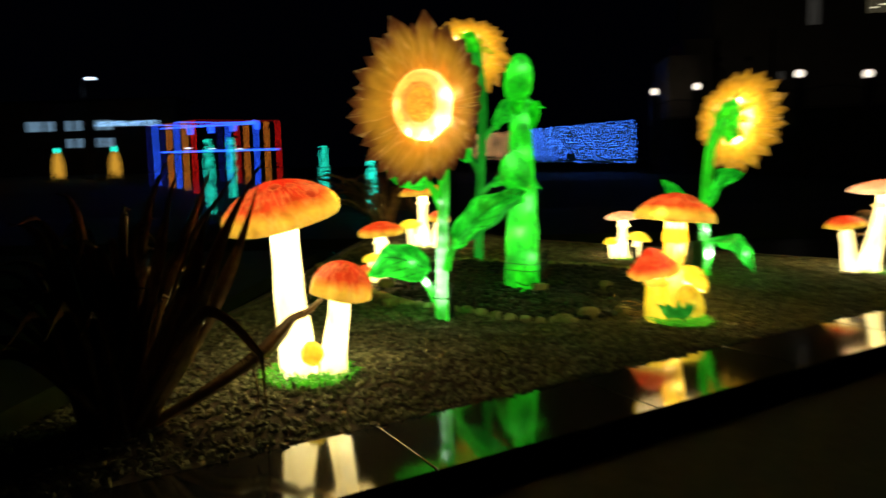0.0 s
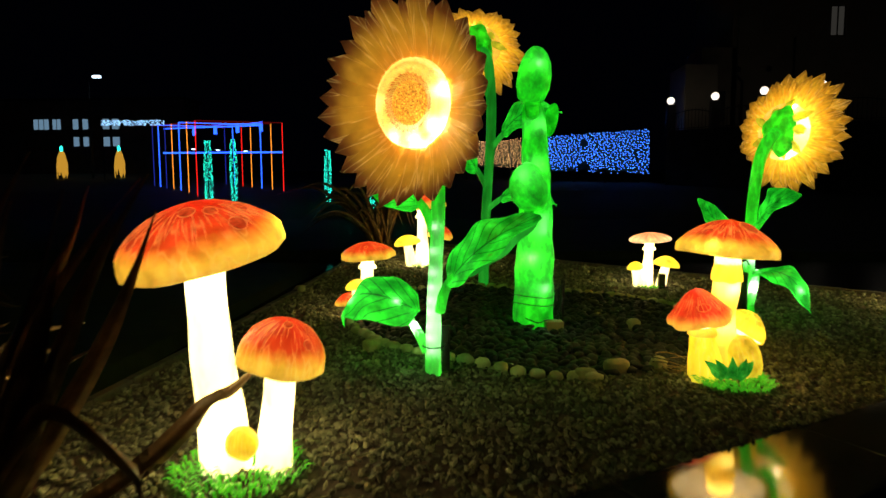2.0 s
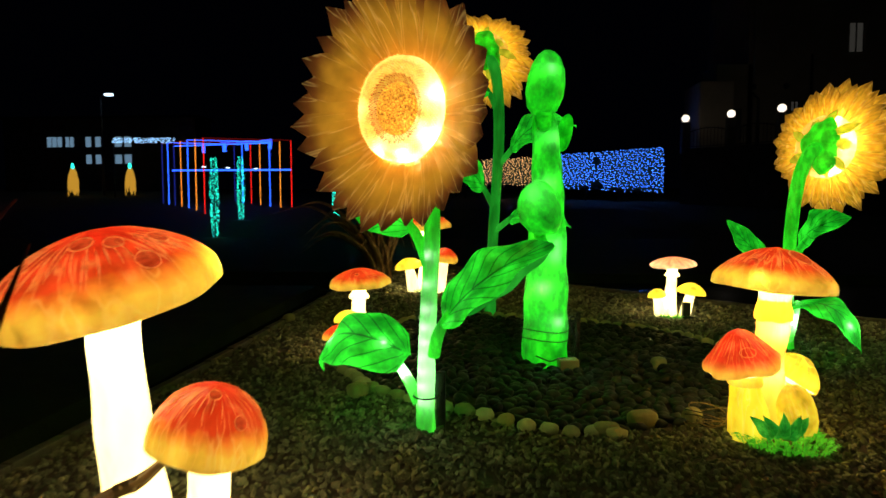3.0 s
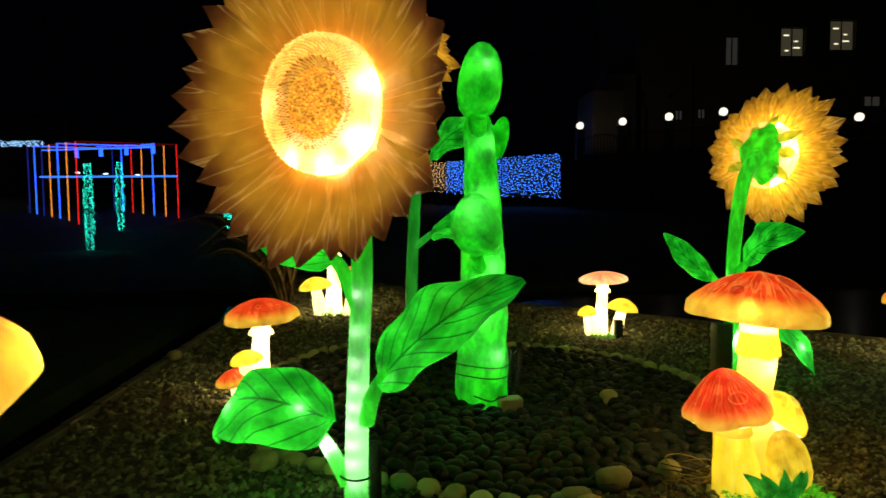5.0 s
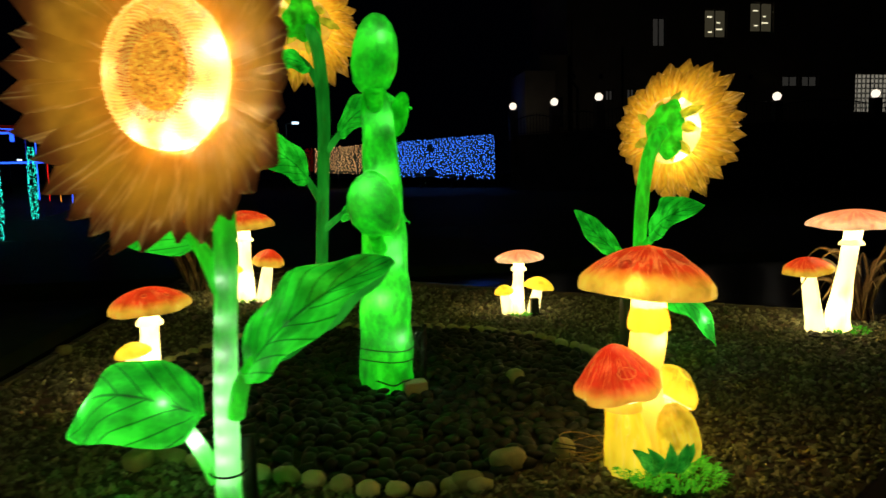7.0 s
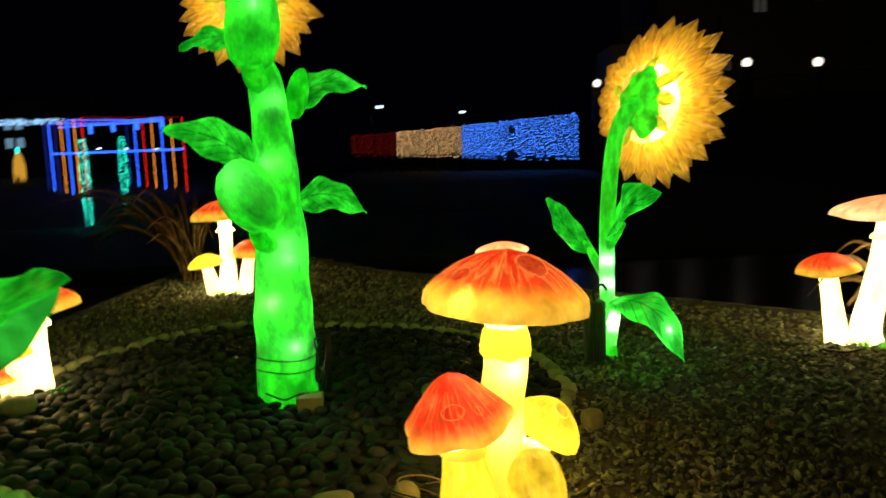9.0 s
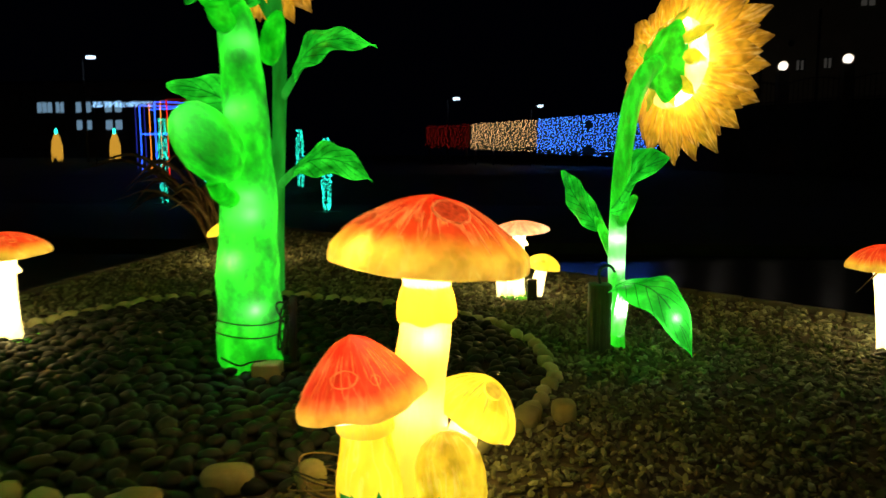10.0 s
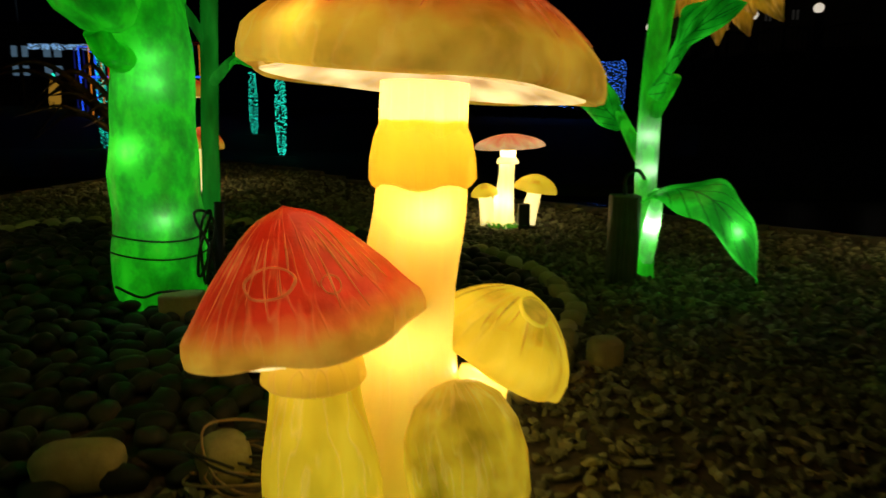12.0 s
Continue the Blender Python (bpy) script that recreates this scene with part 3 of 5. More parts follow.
def cap_part(parent, place, r, h, tilt=(0, 0), turn=0.0, squash=1.0, mat=None, seed=0, ripple=0.03, peak=0.62, under=True, skirt=0.0):
    """A mushroom cap: a domed shell with a curled, wavy rim and gills beneath."""
    prof = [(r * q, h * dome(q, peak)) for q in (0.0, 0.06, 0.14, 0.24, 0.35, 0.46, 0.57, 0.67, 0.76, 0.84, 0.90, 0.95, 0.985)]
    prof += [(r * 1.0, -0.05 * h - skirt * 0.4), (r * 0.995, -0.11 * h - skirt), (r * 0.955, -0.14 * h - skirt), (r * 0.88, -0.10 * h - skirt)]
    rnd = random.Random(seed)
    p1, p2 = rnd.uniform(0, 6), rnd.uniform(0, 6)

    def wob(a, i, rr, z):
        k = (rr / r) ** 3
        f = 1 + ripple * k * (math.sin(5 * a + p1) + 0.6 * math.sin(9 * a + p2)) + 0.004 * k * math.sin(31 * a)
        return rr * f, z + ripple * 0.6 * h * k * math.sin(4 * a + p2)
    bm = lathe(prof, 64, wob)
    m = pose(*place, tilt[0], tilt[1], turn) @ Matrix.Diagonal((1, squash, 1, 1))
    c = part("cap", bm, mat or M_CAP, parent, m=m)
    if under:
        bm = lathe([(r * 0.90, -0.13 * h - skirt), (r * 0.6, -0.02 * h), (r * 0.2, 0.10 * h), (0, 0.12 * h)], 64, lambda a, i, rr, z: (rr, z + 0.012 * r * math.sin(32 * a) * (rr / r)))
        part("underside", bm, M_GILL, parent, m=m)
    return c, m


def cap_spot(parent, m, r, h, ang, frac, size, peak=0.62, yellow=False, fill=True, flat=1.0):
    """A shallow round crater with a raised lip, set on the cap's crown."""
    e = 0.02
    slope = (dome(frac + e, peak) - dome(frac - e, peak)) * h / (2 * e * r)
    nrm = Vector((-slope * math.cos(ang), -slope * math.sin(ang), 1)).normalized()
    at = Vector((r * frac * math.cos(ang), r * frac * math.sin(ang), h * dome(frac, peak)))
    t = m @ Matrix.Translation(at) @ nrm.to_track_quat("Z", "Y").to_matrix().to_4x4() @ Matrix.Diagonal((1, flat, 1, 1))

    def egg(q, i, x, y):
        return x * (1 + 0.05 * math.sin(2 * q + ang) + 0.02 * math.sin(5 * q)), y
    if fill:
        part("spot", lathe([(0, 0.0015), (size * 0.6, 0.0025), (size * 0.88, 0.001)], 24, egg), M_YEL_SPOT if yellow else M_CAP_SPOT, parent, m=t)
    return part("spot_lip", lathe([(size * 0.90, -0.003), (size * 0.94, 0.0035), (size * 0.99, 0.003), (size * 1.03, -0.006)], 24, egg), M_CAP_YEL if yellow else M_CAP_LIP, parent, m=t)


def cap_ridges(parent, m, r, h, peak, count, seed, mat=None, thick=0.0034):
    """Fine moulded creases running down the crown from below its top towards the rim."""
    rnd = random.Random(seed)
    bm = bmesh.new()
    for k in range(count):
        a = TAU * (k + rnd.uniform(-0.35, 0.35)) / count
        q0, q1 = rnd.uniform(0.22, 0.62), rnd.uniform(0.74, 0.965)
        bend = rnd.uniform(-0.09, 0.09)
        pts = []
        for i in range(6):
            u = i / 5
            q, an = q0 + (q1 - q0) * u, a + bend * u * u
            pts.append((r * q * math.cos(an), r * q * math.sin(an), h * dome(q, peak) - 0.0004, thick * (0.25 + math.sin(math.pi * u) * rnd.uniform(0.6, 1.1))))
        tube(pts, 5, 2, bm)
    ob = part("creases", bm, mat or M_CAP_LIP, parent, m=m)
    ob["kind"] = "stuff"
    return ob


def tuft(parent, place, radius, count, height, seed, mat=None):
    """Green artificial moss leaves round a foot, with the lanterns' light added as glow."""
    rnd = random.Random(seed)
    bm = bmesh.new()
    for i in range(count):
        a, d = rnd.uniform(0, TAU), radius * math.sqrt(rnd.uniform(0.05, 1))
        x, y = d * math.cos(a), d * math.sin(a)
        hh = height * rnd.uniform(0.5, 1.2)
        lean = Vector((math.cos(a), math.sin(a), 0)) * rnd.uniform(0.3, 1.0) * hh
        w = Vector((-math.sin(a), math.cos(a), 0)) * hh * 0.17
        b = Vector((x, y, 0))
        mid = b + lean * 0.5 + Vector((0, 0, hh * 0.75))
        t = b + lean * 1.2 + Vector((0, 0, hh * 0.7))
        n = Vector((0, 0, 0.004))
        v = [bm.verts.new(q) for q in (b - w * 0.5, b + w * 0.5, mid + w, t, mid - w, mid + lean * -0.15 - n)]
        bm.faces.new((v[0], v[1], v[5]))
        bm.faces.new((v[1], v[2], v[5]))
        bm.faces.new((v[2], v[3], v[5]))
        bm.faces.new((v[3], v[4], v[5]))
        bm.faces.new((v[4], v[0], v[5]))
    ob = part("moss", bm, mat or M_MOSS, parent, "green artificial moss leaves, lantern light added as glow", m=Matrix.Translation(place))
    ob["kind"] = "stuff"
    return ob


def stem_part(parent, pts, mat, n=28, knobs=0.10, name="stem"):
    return part(name, tube(pts, n, 6, knobs=knobs), mat, parent)


def big_mushroom():
    o = (-0.82, 4.64, 0.06)
    d = Vector((0.14, -0.16, 0.0))
    th = thing("mushroom_lantern", o, "tall glowing mushroom lantern with red cap and smaller twin", "lantern", "mushroom lanterns")

    def L(x, y, z):
        return (x + d.x - o[0], y + d.y - o[1], z)
    stem_part(th, [(*L(-0.925, 4.84, -0.02), 0.13), (*L(-0.94, 4.80, 0.25), 0.118), (*L(-0.95, 4.74, 0.6), 0.095), (*L(-0.95, 4.69, 0.92), 0.085), (*L(-0.95, 4.69, 1.09), 0.09)], M_STEM_HOT)
    c, m = cap_part(th, L(-0.965, 4.69, 1.105), 0.37, 0.225, (9, -11), 10, 1.0, seed=2, ripple=0.02, peak=0.7, skirt=0.015)
    for ang, fr, sz in ((-1.45, 0.36, 0.040), (-0.85, 0.46, 0.034), (-0.70, 0.78, 0.042), (-2.45, 0.78, 0.034), (-0.15, 0.60, 0.038), (1.3, 0.5, 0.04)):
        cap_spot(th, m, 0.37, 0.225, ang, fr, sz, 0.7)
    cap_ridges(th, m, 0.37, 0.225, 0.7, 54, 8)
    stem_part(th, [(*L(-0.71, 4.82, -0.02), 0.09), (*L(-0.675, 4.78, 0.25), 0.08), (*L(-0.62, 4.68, 0.50), 0.07), (*L(-0.605, 4.65, 0.63), 0.07)], M_STEM_HOT, name="small_stem")
    c, m = cap_part(th, L(-0.59, 4.61, 0.635), 0.190, 0.18, (6, 10), 30, 1.0, seed=5, ripple=0.02, peak=0.92, skirt=0.02)
    for ang, fr, sz in ((-1.75, 0.35, 0.022), (-1.1, 0.8, 0.024), (-3.0, 0.7, 0.02)):
        cap_spot(th, m, 0.19, 0.18, ang, fr, sz, 0.92)
    cap_ridges(th, m, 0.19, 0.18, 0.92, 30, 9, thick=0.002)
    bm = rock((0.15, 0.13, 0.16), 3, 3, 0.15)
    part("bud_cap", bm, M_CAP_BUD, th, "small round olive-yellow mushroom bud", m=Matrix.Translation(L(-0.81, 4.70, 0.20)))
    tuft(th, L(-0.84, 4.74, 0.045), 0.30, 420, 0.055, 3)
    bulb(Vector((-0.95, 4.69, 1.02)) + d, 2.5)
    bulb(Vector((-0.95, 4.79, 0.3)) + d, 1.6)
    bulb(Vector((-0.64, 4.76, 0.35)) + d, 1.2)
    bulb(Vector((-0.68, 4.86, 1.25)) + d, 2)


def cluster_mushroom():
    o = (2.27, 6.62, 0.0)
    th = thing("mushroom_lantern", o, "cluster of glowing mushrooms, red and yellow caps", "lantern", "mushroom lanterns")

    def L(x, y, z):
        return (x - o[0], y - o[1], z)
    stem_part(th, [(*L(2.26, 6.72, -0.02), 0.17), (*L(2.25, 6.72, 0.22), 0.14), (*L(2.26, 6.72, 0.45), 0.105), (*L(2.29, 6.72, 0.66), 0.098), (*L(2.30, 6.72, 0.92), 0.095)], M_STEM)
    bm = lathe([(0.092, 0.085), (0.108, 0.05), (0.118, 0.005), (0.120, -0.04), (0.112, -0.048), (0.10, -0.045)], 40, lambda a, i, r, z: (r * (1 + 0.05 * math.sin(7 * a)), z + (0.006 * math.sin(5 * a) if i > 2 else 0)))
    part("ring", bm, M_STEM, th, m=Matrix.Translation(L(2.295, 6.72, 0.76)) @ Matrix.Diagonal((0.93, 0.93, 1, 1)))
    c, m = cap_part(th, L(2.30, 6.755, 0.955), 0.372, 0.24, (-1, 5), 0, 1.0, seed=8, ripple=0.035, peak=0.42, skirt=0.012)
    cap_spot(th, m, 0.372, 0.24, -1.05, 0.46, 0.075, 0.42)
    cap_spot(th, m, 0.372, 0.24, -2.5, 0.70, 0.045, 0.42)
    cap_ridges(th, m, 0.372, 0.24, 0.42, 46, 5)
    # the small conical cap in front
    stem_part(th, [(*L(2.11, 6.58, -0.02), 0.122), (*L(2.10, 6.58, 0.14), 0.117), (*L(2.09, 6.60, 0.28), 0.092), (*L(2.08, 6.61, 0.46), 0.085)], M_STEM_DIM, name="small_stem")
    bm = lathe([(0.088, 0.05), (0.102, 0.03), (0.107, 0.0), (0.100, -0.008), (0.092, 0.0)], 32)
    part("ring", bm, M_STEM, th, m=Matrix.Translation(L(2.085, 6.60, 0.33)))
    c, m = cap_part(th, L(2.066, 6.61, 0.462), 0.232, 0.245, (-2, -9), 20, 0.95, M_CAP_CONE, seed=11, ripple=0.05, peak=0.10, skirt=0.012)
    cap_spot(th, m, 0.232, 0.245, -1.95, 0.68, 0.052, 0.10, fill=False, flat=0.62)
    cap_spot(th, m, 0.232, 0.245, -1.30, 0.75, 0.02, 0.10, fill=False)
    cap_ridges(th, m, 0.232, 0.245, 0.10, 34, 6, thick=0.0022)
    # yellow half-open cap leaning outwards, and the closed one before it
    c, m = cap_part(th, L(2.465, 6.83, 0.315), 0.185, 0.17, (-6, 30), 0, 0.9, M_CAP_YEL, 14, 0.045, peak=0.6, skirt=0.008)
    cap_spot(th, m, 0.185, 0.17, -1.4, 0.45, 0.042, 0.6, True)
    cap_ridges(th, m, 0.185, 0.17, 0.6, 26, 7, M_YEL_SPOT, 0.0022)
    stem_part(th, [(*L(2.36, 6.74, -0.02), 0.09), (*L(2.40, 6.76, 0.15), 0.07), (*L(2.44, 6.78, 0.28), 0.06)], M_STEM, name="small_stem")
    bm = lathe([(0, 0.17), (0.05, 0.162), (0.09, 0.13), (0.118, 0.07), (0.128, 0.0), (0.122, -0.08), (0.10, -0.14), (0.06, -0.165), (0, -0.17)], 36, lambda a, i, r, z: (r * (1 + 0.05 * math.sin(2 * a + 1) + 0.02 * math.sin(7 * a)), z))
    part("bud_cap", bm, M_CAP_BUD, th, "closed ochre mushroom cap at the foot", m=Matrix.Translation(L(2.395, 6.60, 0.155)) @ pose(0, 0, 0, -12, -10, 0) @ Matrix.Diagonal((0.98, 0.9, 0.98, 1)))
    tuft(th, L(2.28, 6.47, 0.005), 0.27, 620, 0.05, 9)
    # broad fleshy leaves at the foot, light falling on them added as glow
    for i, (a, ln) in enumerate(((-2.9, 0.17), (-2.2, 0.20), (-1.1, 0.21), (-0.25, 0.17), (-1.65, 0.24), (-0.7, 0.14), (-2.5, 0.13))):
        ln *= 1.08
        b = Vector(L(2.21 + 0.05 * math.cos(a), 6.43 + 0.03 * math.sin(a), 0.05))
        t = b + Vector((math.cos(a) * ln * 0.68, math.sin(a) * ln * 0.35 - 0.02, ln * 0.74))
        part("foot_leaf", leaf_mesh(b, t, (0.2 * math.cos(a), -1, 0.45), 0.08, 0.045, 0.030, 0.12, 0.95, 0.006, 14, 8, i), M_FOOT_LEAF, th)
    bulb((2.30, 6.72, 0.86), 5)
    bulb((2.11, 6.50, 1.00), 0.7)
    bulb((2.31, 6.66, 0.66), 1.2)
    bulb((2.27, 6.68, 0.38), 1.3)
    bulb((2.43, 6.76, 0.28), 1.4)
    bulb((2.10, 6.60, 0.50), 0.7)


def small_mushroom(place, size, caps, label, seed, big_r=0.29, big_h=0.13, top=0.66, lean=(0, 0), cap_mat=None):
    """A mushroom on a thick foot, with lower side caps: (dx, dy, z, r, h, material)."""
    z0 = bed_z(*place)
    th = thing("mushroom_lantern", (*place, z0), label, "lantern", "mushroom lanterns")
    lx, ly = lean
    stem_part(th, [(0, 0, -0.03, 0.115 * size), (0, 0, 0.16, 0.10 * size), (lx * 0.5, ly * 0.5, top * 0.6, 0.072 * size), (lx, ly, top, 0.075 * size)], M_STEM_HOT)
    bm = lathe([(0.07 * size, 0.03), (0.10 * size, 0.0), (0.105 * size, -0.025), (0.08 * size, -0.02)], 28)
    part("ring", bm, M_STEM_HOT, th, m=Matrix.Translation((lx * 0.8, ly * 0.8, top * 0.82)))
    c, m = cap_part(th, (lx, ly, top), big_r, big_h, (3, -3), 0, 1, cap_mat, seed=seed, ripple=0.03)
    for k in range(3 if cap_mat is None else 0):
        cap_spot(th, m, big_r, big_h, -1.5 + 0.9 * k, 0.55 + 0.1 * k, 0.022)
    for i, (dx, dy, z, r, h, mat) in enumerate(caps):
        stem_part(th, [(dx * 0.70, dy * 0.70, -0.02, 0.085 * size), (dx * 0.85, dy * 0.85, z * 0.5, 0.072 * size), (dx, dy, z, 0.058 * size)], M_STEM_HOT, 20, name="small_stem")
        cap_part(th, (dx, dy, z), r, h, (4, 8 * (1 if dx > 0 else -1)), 0, 1, mat, seed + i + 1, 0.03)
    tuft(th, (0.02, -0.06, 0.0), 0.15 * size + 0.05, 120, 0.045, seed)
    bulb((place[0] + lx, place[1] + ly, z0 + top * 0.9), 2)
    bulb((place[0], place[1], z0 + 0.2), 2.4)
    return th


big_mushroom()
cluster_mushroom()
small_mushroom((-0.74, 8.38), 0.9, [(-0.06, -0.15, 0.30, 0.12, 0.08, M_CAP_YEL), (-0.15, -0.12, 0.14, 0.14, 0.10, M_CAP)], "glowing mushroom lantern with a flat red cap beside the ring", 31, 0.28, 0.15, 0.60, (0.03, 0.0))
small_mushroom((2.68, 10.66), 0.85, [(0.25, -0.02, 0.30, 0.17, 0.12, M_CAP_YEL), (-0.15, 0.0, 0.25, 0.11, 0.09, M_CAP_YEL)], "pale glowing mushroom lantern with flat pinkish cap", 41, 0.275, 0.10, 0.63, (0.03, 0.0), M_CAP_PALE)
small_mushroom((5.47, 9.05), 1.1, [(-0.30, 0.06, 0.60, 0.23, 0.13, M_CAP)], "tall glowing mushroom lantern with a broad flat cap", 51, 0.42, 0.14, 1.04, (0.20, 0.05), M_CAP_PALE)
small_mushroom((-0.44, 11.85), 1.05, [(0.28, -0.08, 0.46, 0.19, 0.18, M_CAP), (-0.22, -0.1, 0.36, 0.20, 0.13, M_CAP_YEL)], "glowing mushroom group at the bed's far corner", 61, 0.37, 0.20, 0.92)


# ---- lanterns: sunflowers ----
def petal_mesh(name, length, width, mat, ripple=0.03):
    """A thick ridged petal along +y, cupped, with a drawn-out tip."""
    bm = bmesh.new()
    nu, nv = 9, 6
    g = {}
    for i in range(nu + 1):
        u = i / nu
        w = width * 0.5 * (0.75 + 0.36 * u if u < 0.62 else 0.973 * max(0.04, 1 - ((u - 0.62) / 0.38) ** 1.4))
        for j in range(nv + 1):
            v = -1 + 2 * j / nv
            z = ripple * width * math.cos(v * 2.5 * math.pi) * (1 - u * 0.6) + 0.05 * width * (1 - v * v) + 0.10 * length * u * u - 0.05 * length * u
            for s in (1, -1):
                if s < 0 and (j in (0, nv)):
                    g[i, j, s] = g[i, j, 1]
                else:
                    g[i, j, s] = bm.verts.new((v * w, u * length, z + s * 0.006 * (1 - v * v)))
    for s in (1, -1):
        for i in range(nu):
            for j in range(nv):
                q = [g[i, j, s], g[i + 1, j, s], g[i + 1, j + 1, s], g[i, j + 1, s]]
                bm.faces.new(q if s > 0 else q[::-1])
    return mesh_of(name, bm, mat)


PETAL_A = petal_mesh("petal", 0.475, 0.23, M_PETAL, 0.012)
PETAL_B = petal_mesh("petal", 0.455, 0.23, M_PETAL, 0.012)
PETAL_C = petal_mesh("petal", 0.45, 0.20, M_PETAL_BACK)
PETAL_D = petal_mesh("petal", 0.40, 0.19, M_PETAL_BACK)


def seed_field(name, parent, r0, r1, n, size, mat, z_of):
    """Packed seeds between two radii, laid out in a spiral, one mesh."""
    bm = bmesh.new()
    rnd = random.Random(n)
    i = 0
    for k in range(n):
        r = math.sqrt(r0 * r0 + (r1 * r1 - r0 * r0) * (k + 0.5) / n)
        a = k * 2.39996
        s = size * rnd.uniform(0.75, 1.2)
        z = z_of(r)
        c = Vector((r * math.cos(a), r * math.sin(a), z))
        o = Vector((math.cos(a), math.sin(a), 0))
        t = Vector((-math.sin(a), math.cos(a), 0))
        top = bm.verts.new(c + o * s * 0.3 + Vector((0, 0, s * 0.9)))
        ring = [bm.verts.new(c + q - Vector((0, 0, 0.002))) for q in (o * s, t * s * 0.6, -o * s, -t * s * 0.6)]
        for j in range(4):
            bm.faces.new((ring[j], ring[(j + 1) % 4], top))
    ob = part(name, bm, mat, parent)
    ob["kind"] = "stuff"
    return ob


def sunflower_head(parent, m, scale=1.0, front=True, turn=0.0, petals=(PETAL_A, PETAL_B), seeds=True, seed=1):
    """Head whose face looks along +z of m: two whorls of petals, seed disc, green calyx behind."""
    rnd = random.Random(seed)
    sc = Matrix.Scale(scale, 4)
    n = 15 if seeds else 20
    loose = 2.0 if seeds else 6.0
    for whorl, (me, r0, lift, tip) in enumerate(((petals[1], 0.29, -0.080, 24 if seeds else 15), (petals[0], 0.30, -0.072, 25 if seeds else 18))):
        for k in range(n):
            a = 360 * (k + 0.5 * whorl) / n + rnd.uniform(-2, 2)
            ob = new("petal", me)
            ob.parent = parent
            ob.matrix_local = m @ sc @ pose(0, 0, lift + 0.002 * (k % 3), 0, 0, a) @ pose(0, r0, 0, tip + rnd.uniform(-1, 1) * loose, rnd.uniform(-1, 1) * loose, 0) @ Matrix.Diagonal((rnd.uniform(0.9, 1.1), rnd.uniform(0.88, 1.07), 1, 1))
    # seed disc: a raised rim, a groove and an inner dome
    sc = Matrix.Scale(scale * (0.865 if seeds else 1.0), 4)
    bm = lathe([(0, 0.034), (0.08, 0.033), (0.14, 0.026), (0.172, 0.010)], 48)
    part("seed_disc", bm, M_DISC, parent, m=m @ sc)
    bm = lathe([(0.168, 0.010), (0.19, 0.022), (0.24, 0.034), (0.30, 0.028), (0.338, 0.006), (0.345, -0.05)], 56)
    part("disc_rim", bm, M_DISC_RING, parent, m=m @ sc)
    if seeds:
        o = seed_field("seed_field", parent, 0.02, 0.165, 520, 0.0062, M_DISC, lambda r: 0.034 - 0.022 * (r / 0.17) ** 2.2)
        o.matrix_local = m @ sc
        o = seed_field("seed_field", parent, 0.170, 0.222, 300, 0.0095, M_SEED_DARK, lambda r: 0.012 + 0.4 * (r - 0.172))
        o.matrix_local = m @ sc
        o = seed_field("seed_field", parent, 0.212, 0.336, 900, 0.0084, M_SEED, lambda r: 0.014 + 0.018 * math.sin((r - 0.17) / 0.165 * math.pi))
        o.matrix_local = m @ sc
    sc = Matrix.Scale(scale, 4)
    # back: a lit ring under the petals, the domed calyx and its pointed sepals
    bm = lathe([(0.33, -0.10), (0.30, -0.125), (0.25, -0.15), (0.18, -0.16), (0, -0.16)], 44)
    part("receptacle", bm, M_RECEPT if not seeds else M_PETAL, parent, m=m @ sc)
    bm = lathe([(0.235, -0.145), (0.25, -0.165), (0.225, -0.20), (0.16, -0.245), (0.07, -0.27), (0, -0.275)], 44, lambda a, i, r, z: (r * (1 + 0.10 * math.sin(3 * a + seed) + 0.05 * math.sin(7 * a)), z))
    part("calyx", bm, M_STALK, parent, m=m @ sc @ Matrix.Diagonal((0.82, 1.12, 1, 1)))
    for k in range(9):
        a = TAU * (k + 0.25) / 9 + 0.3 * rnd.random()
        ln = rnd.uniform(0.30, 0.42)
        b = Vector((0.17 * math.cos(a), 0.19 * math.sin(a), -0.19))
        t = Vector((ln * math.cos(a + 0.15), ln * math.sin(a + 0.15), -0.112))
        part("sepal", leaf_mesh(b, t, (0, 0, -1), rnd.uniform(0.08, 0.12), 0.006, 0.010, 0.04, 0.9, 0.006, 10, 4, k), M_SEPAL, parent, m=m @ sc)


def head_pose(c, face, spin=0.0):
    """The pose of a head at c whose face looks along that way."""
    f = Vector(face).normalized()
    x = Vector((0, 0, 1)).cross(f).normalized()
    y = f.cross(x)
    r = Matrix((x, y, f)).transposed().to_4x4()
    return Matrix.Translation(c) @ r @ pose(0, 0, 0, 0, 0, spin)


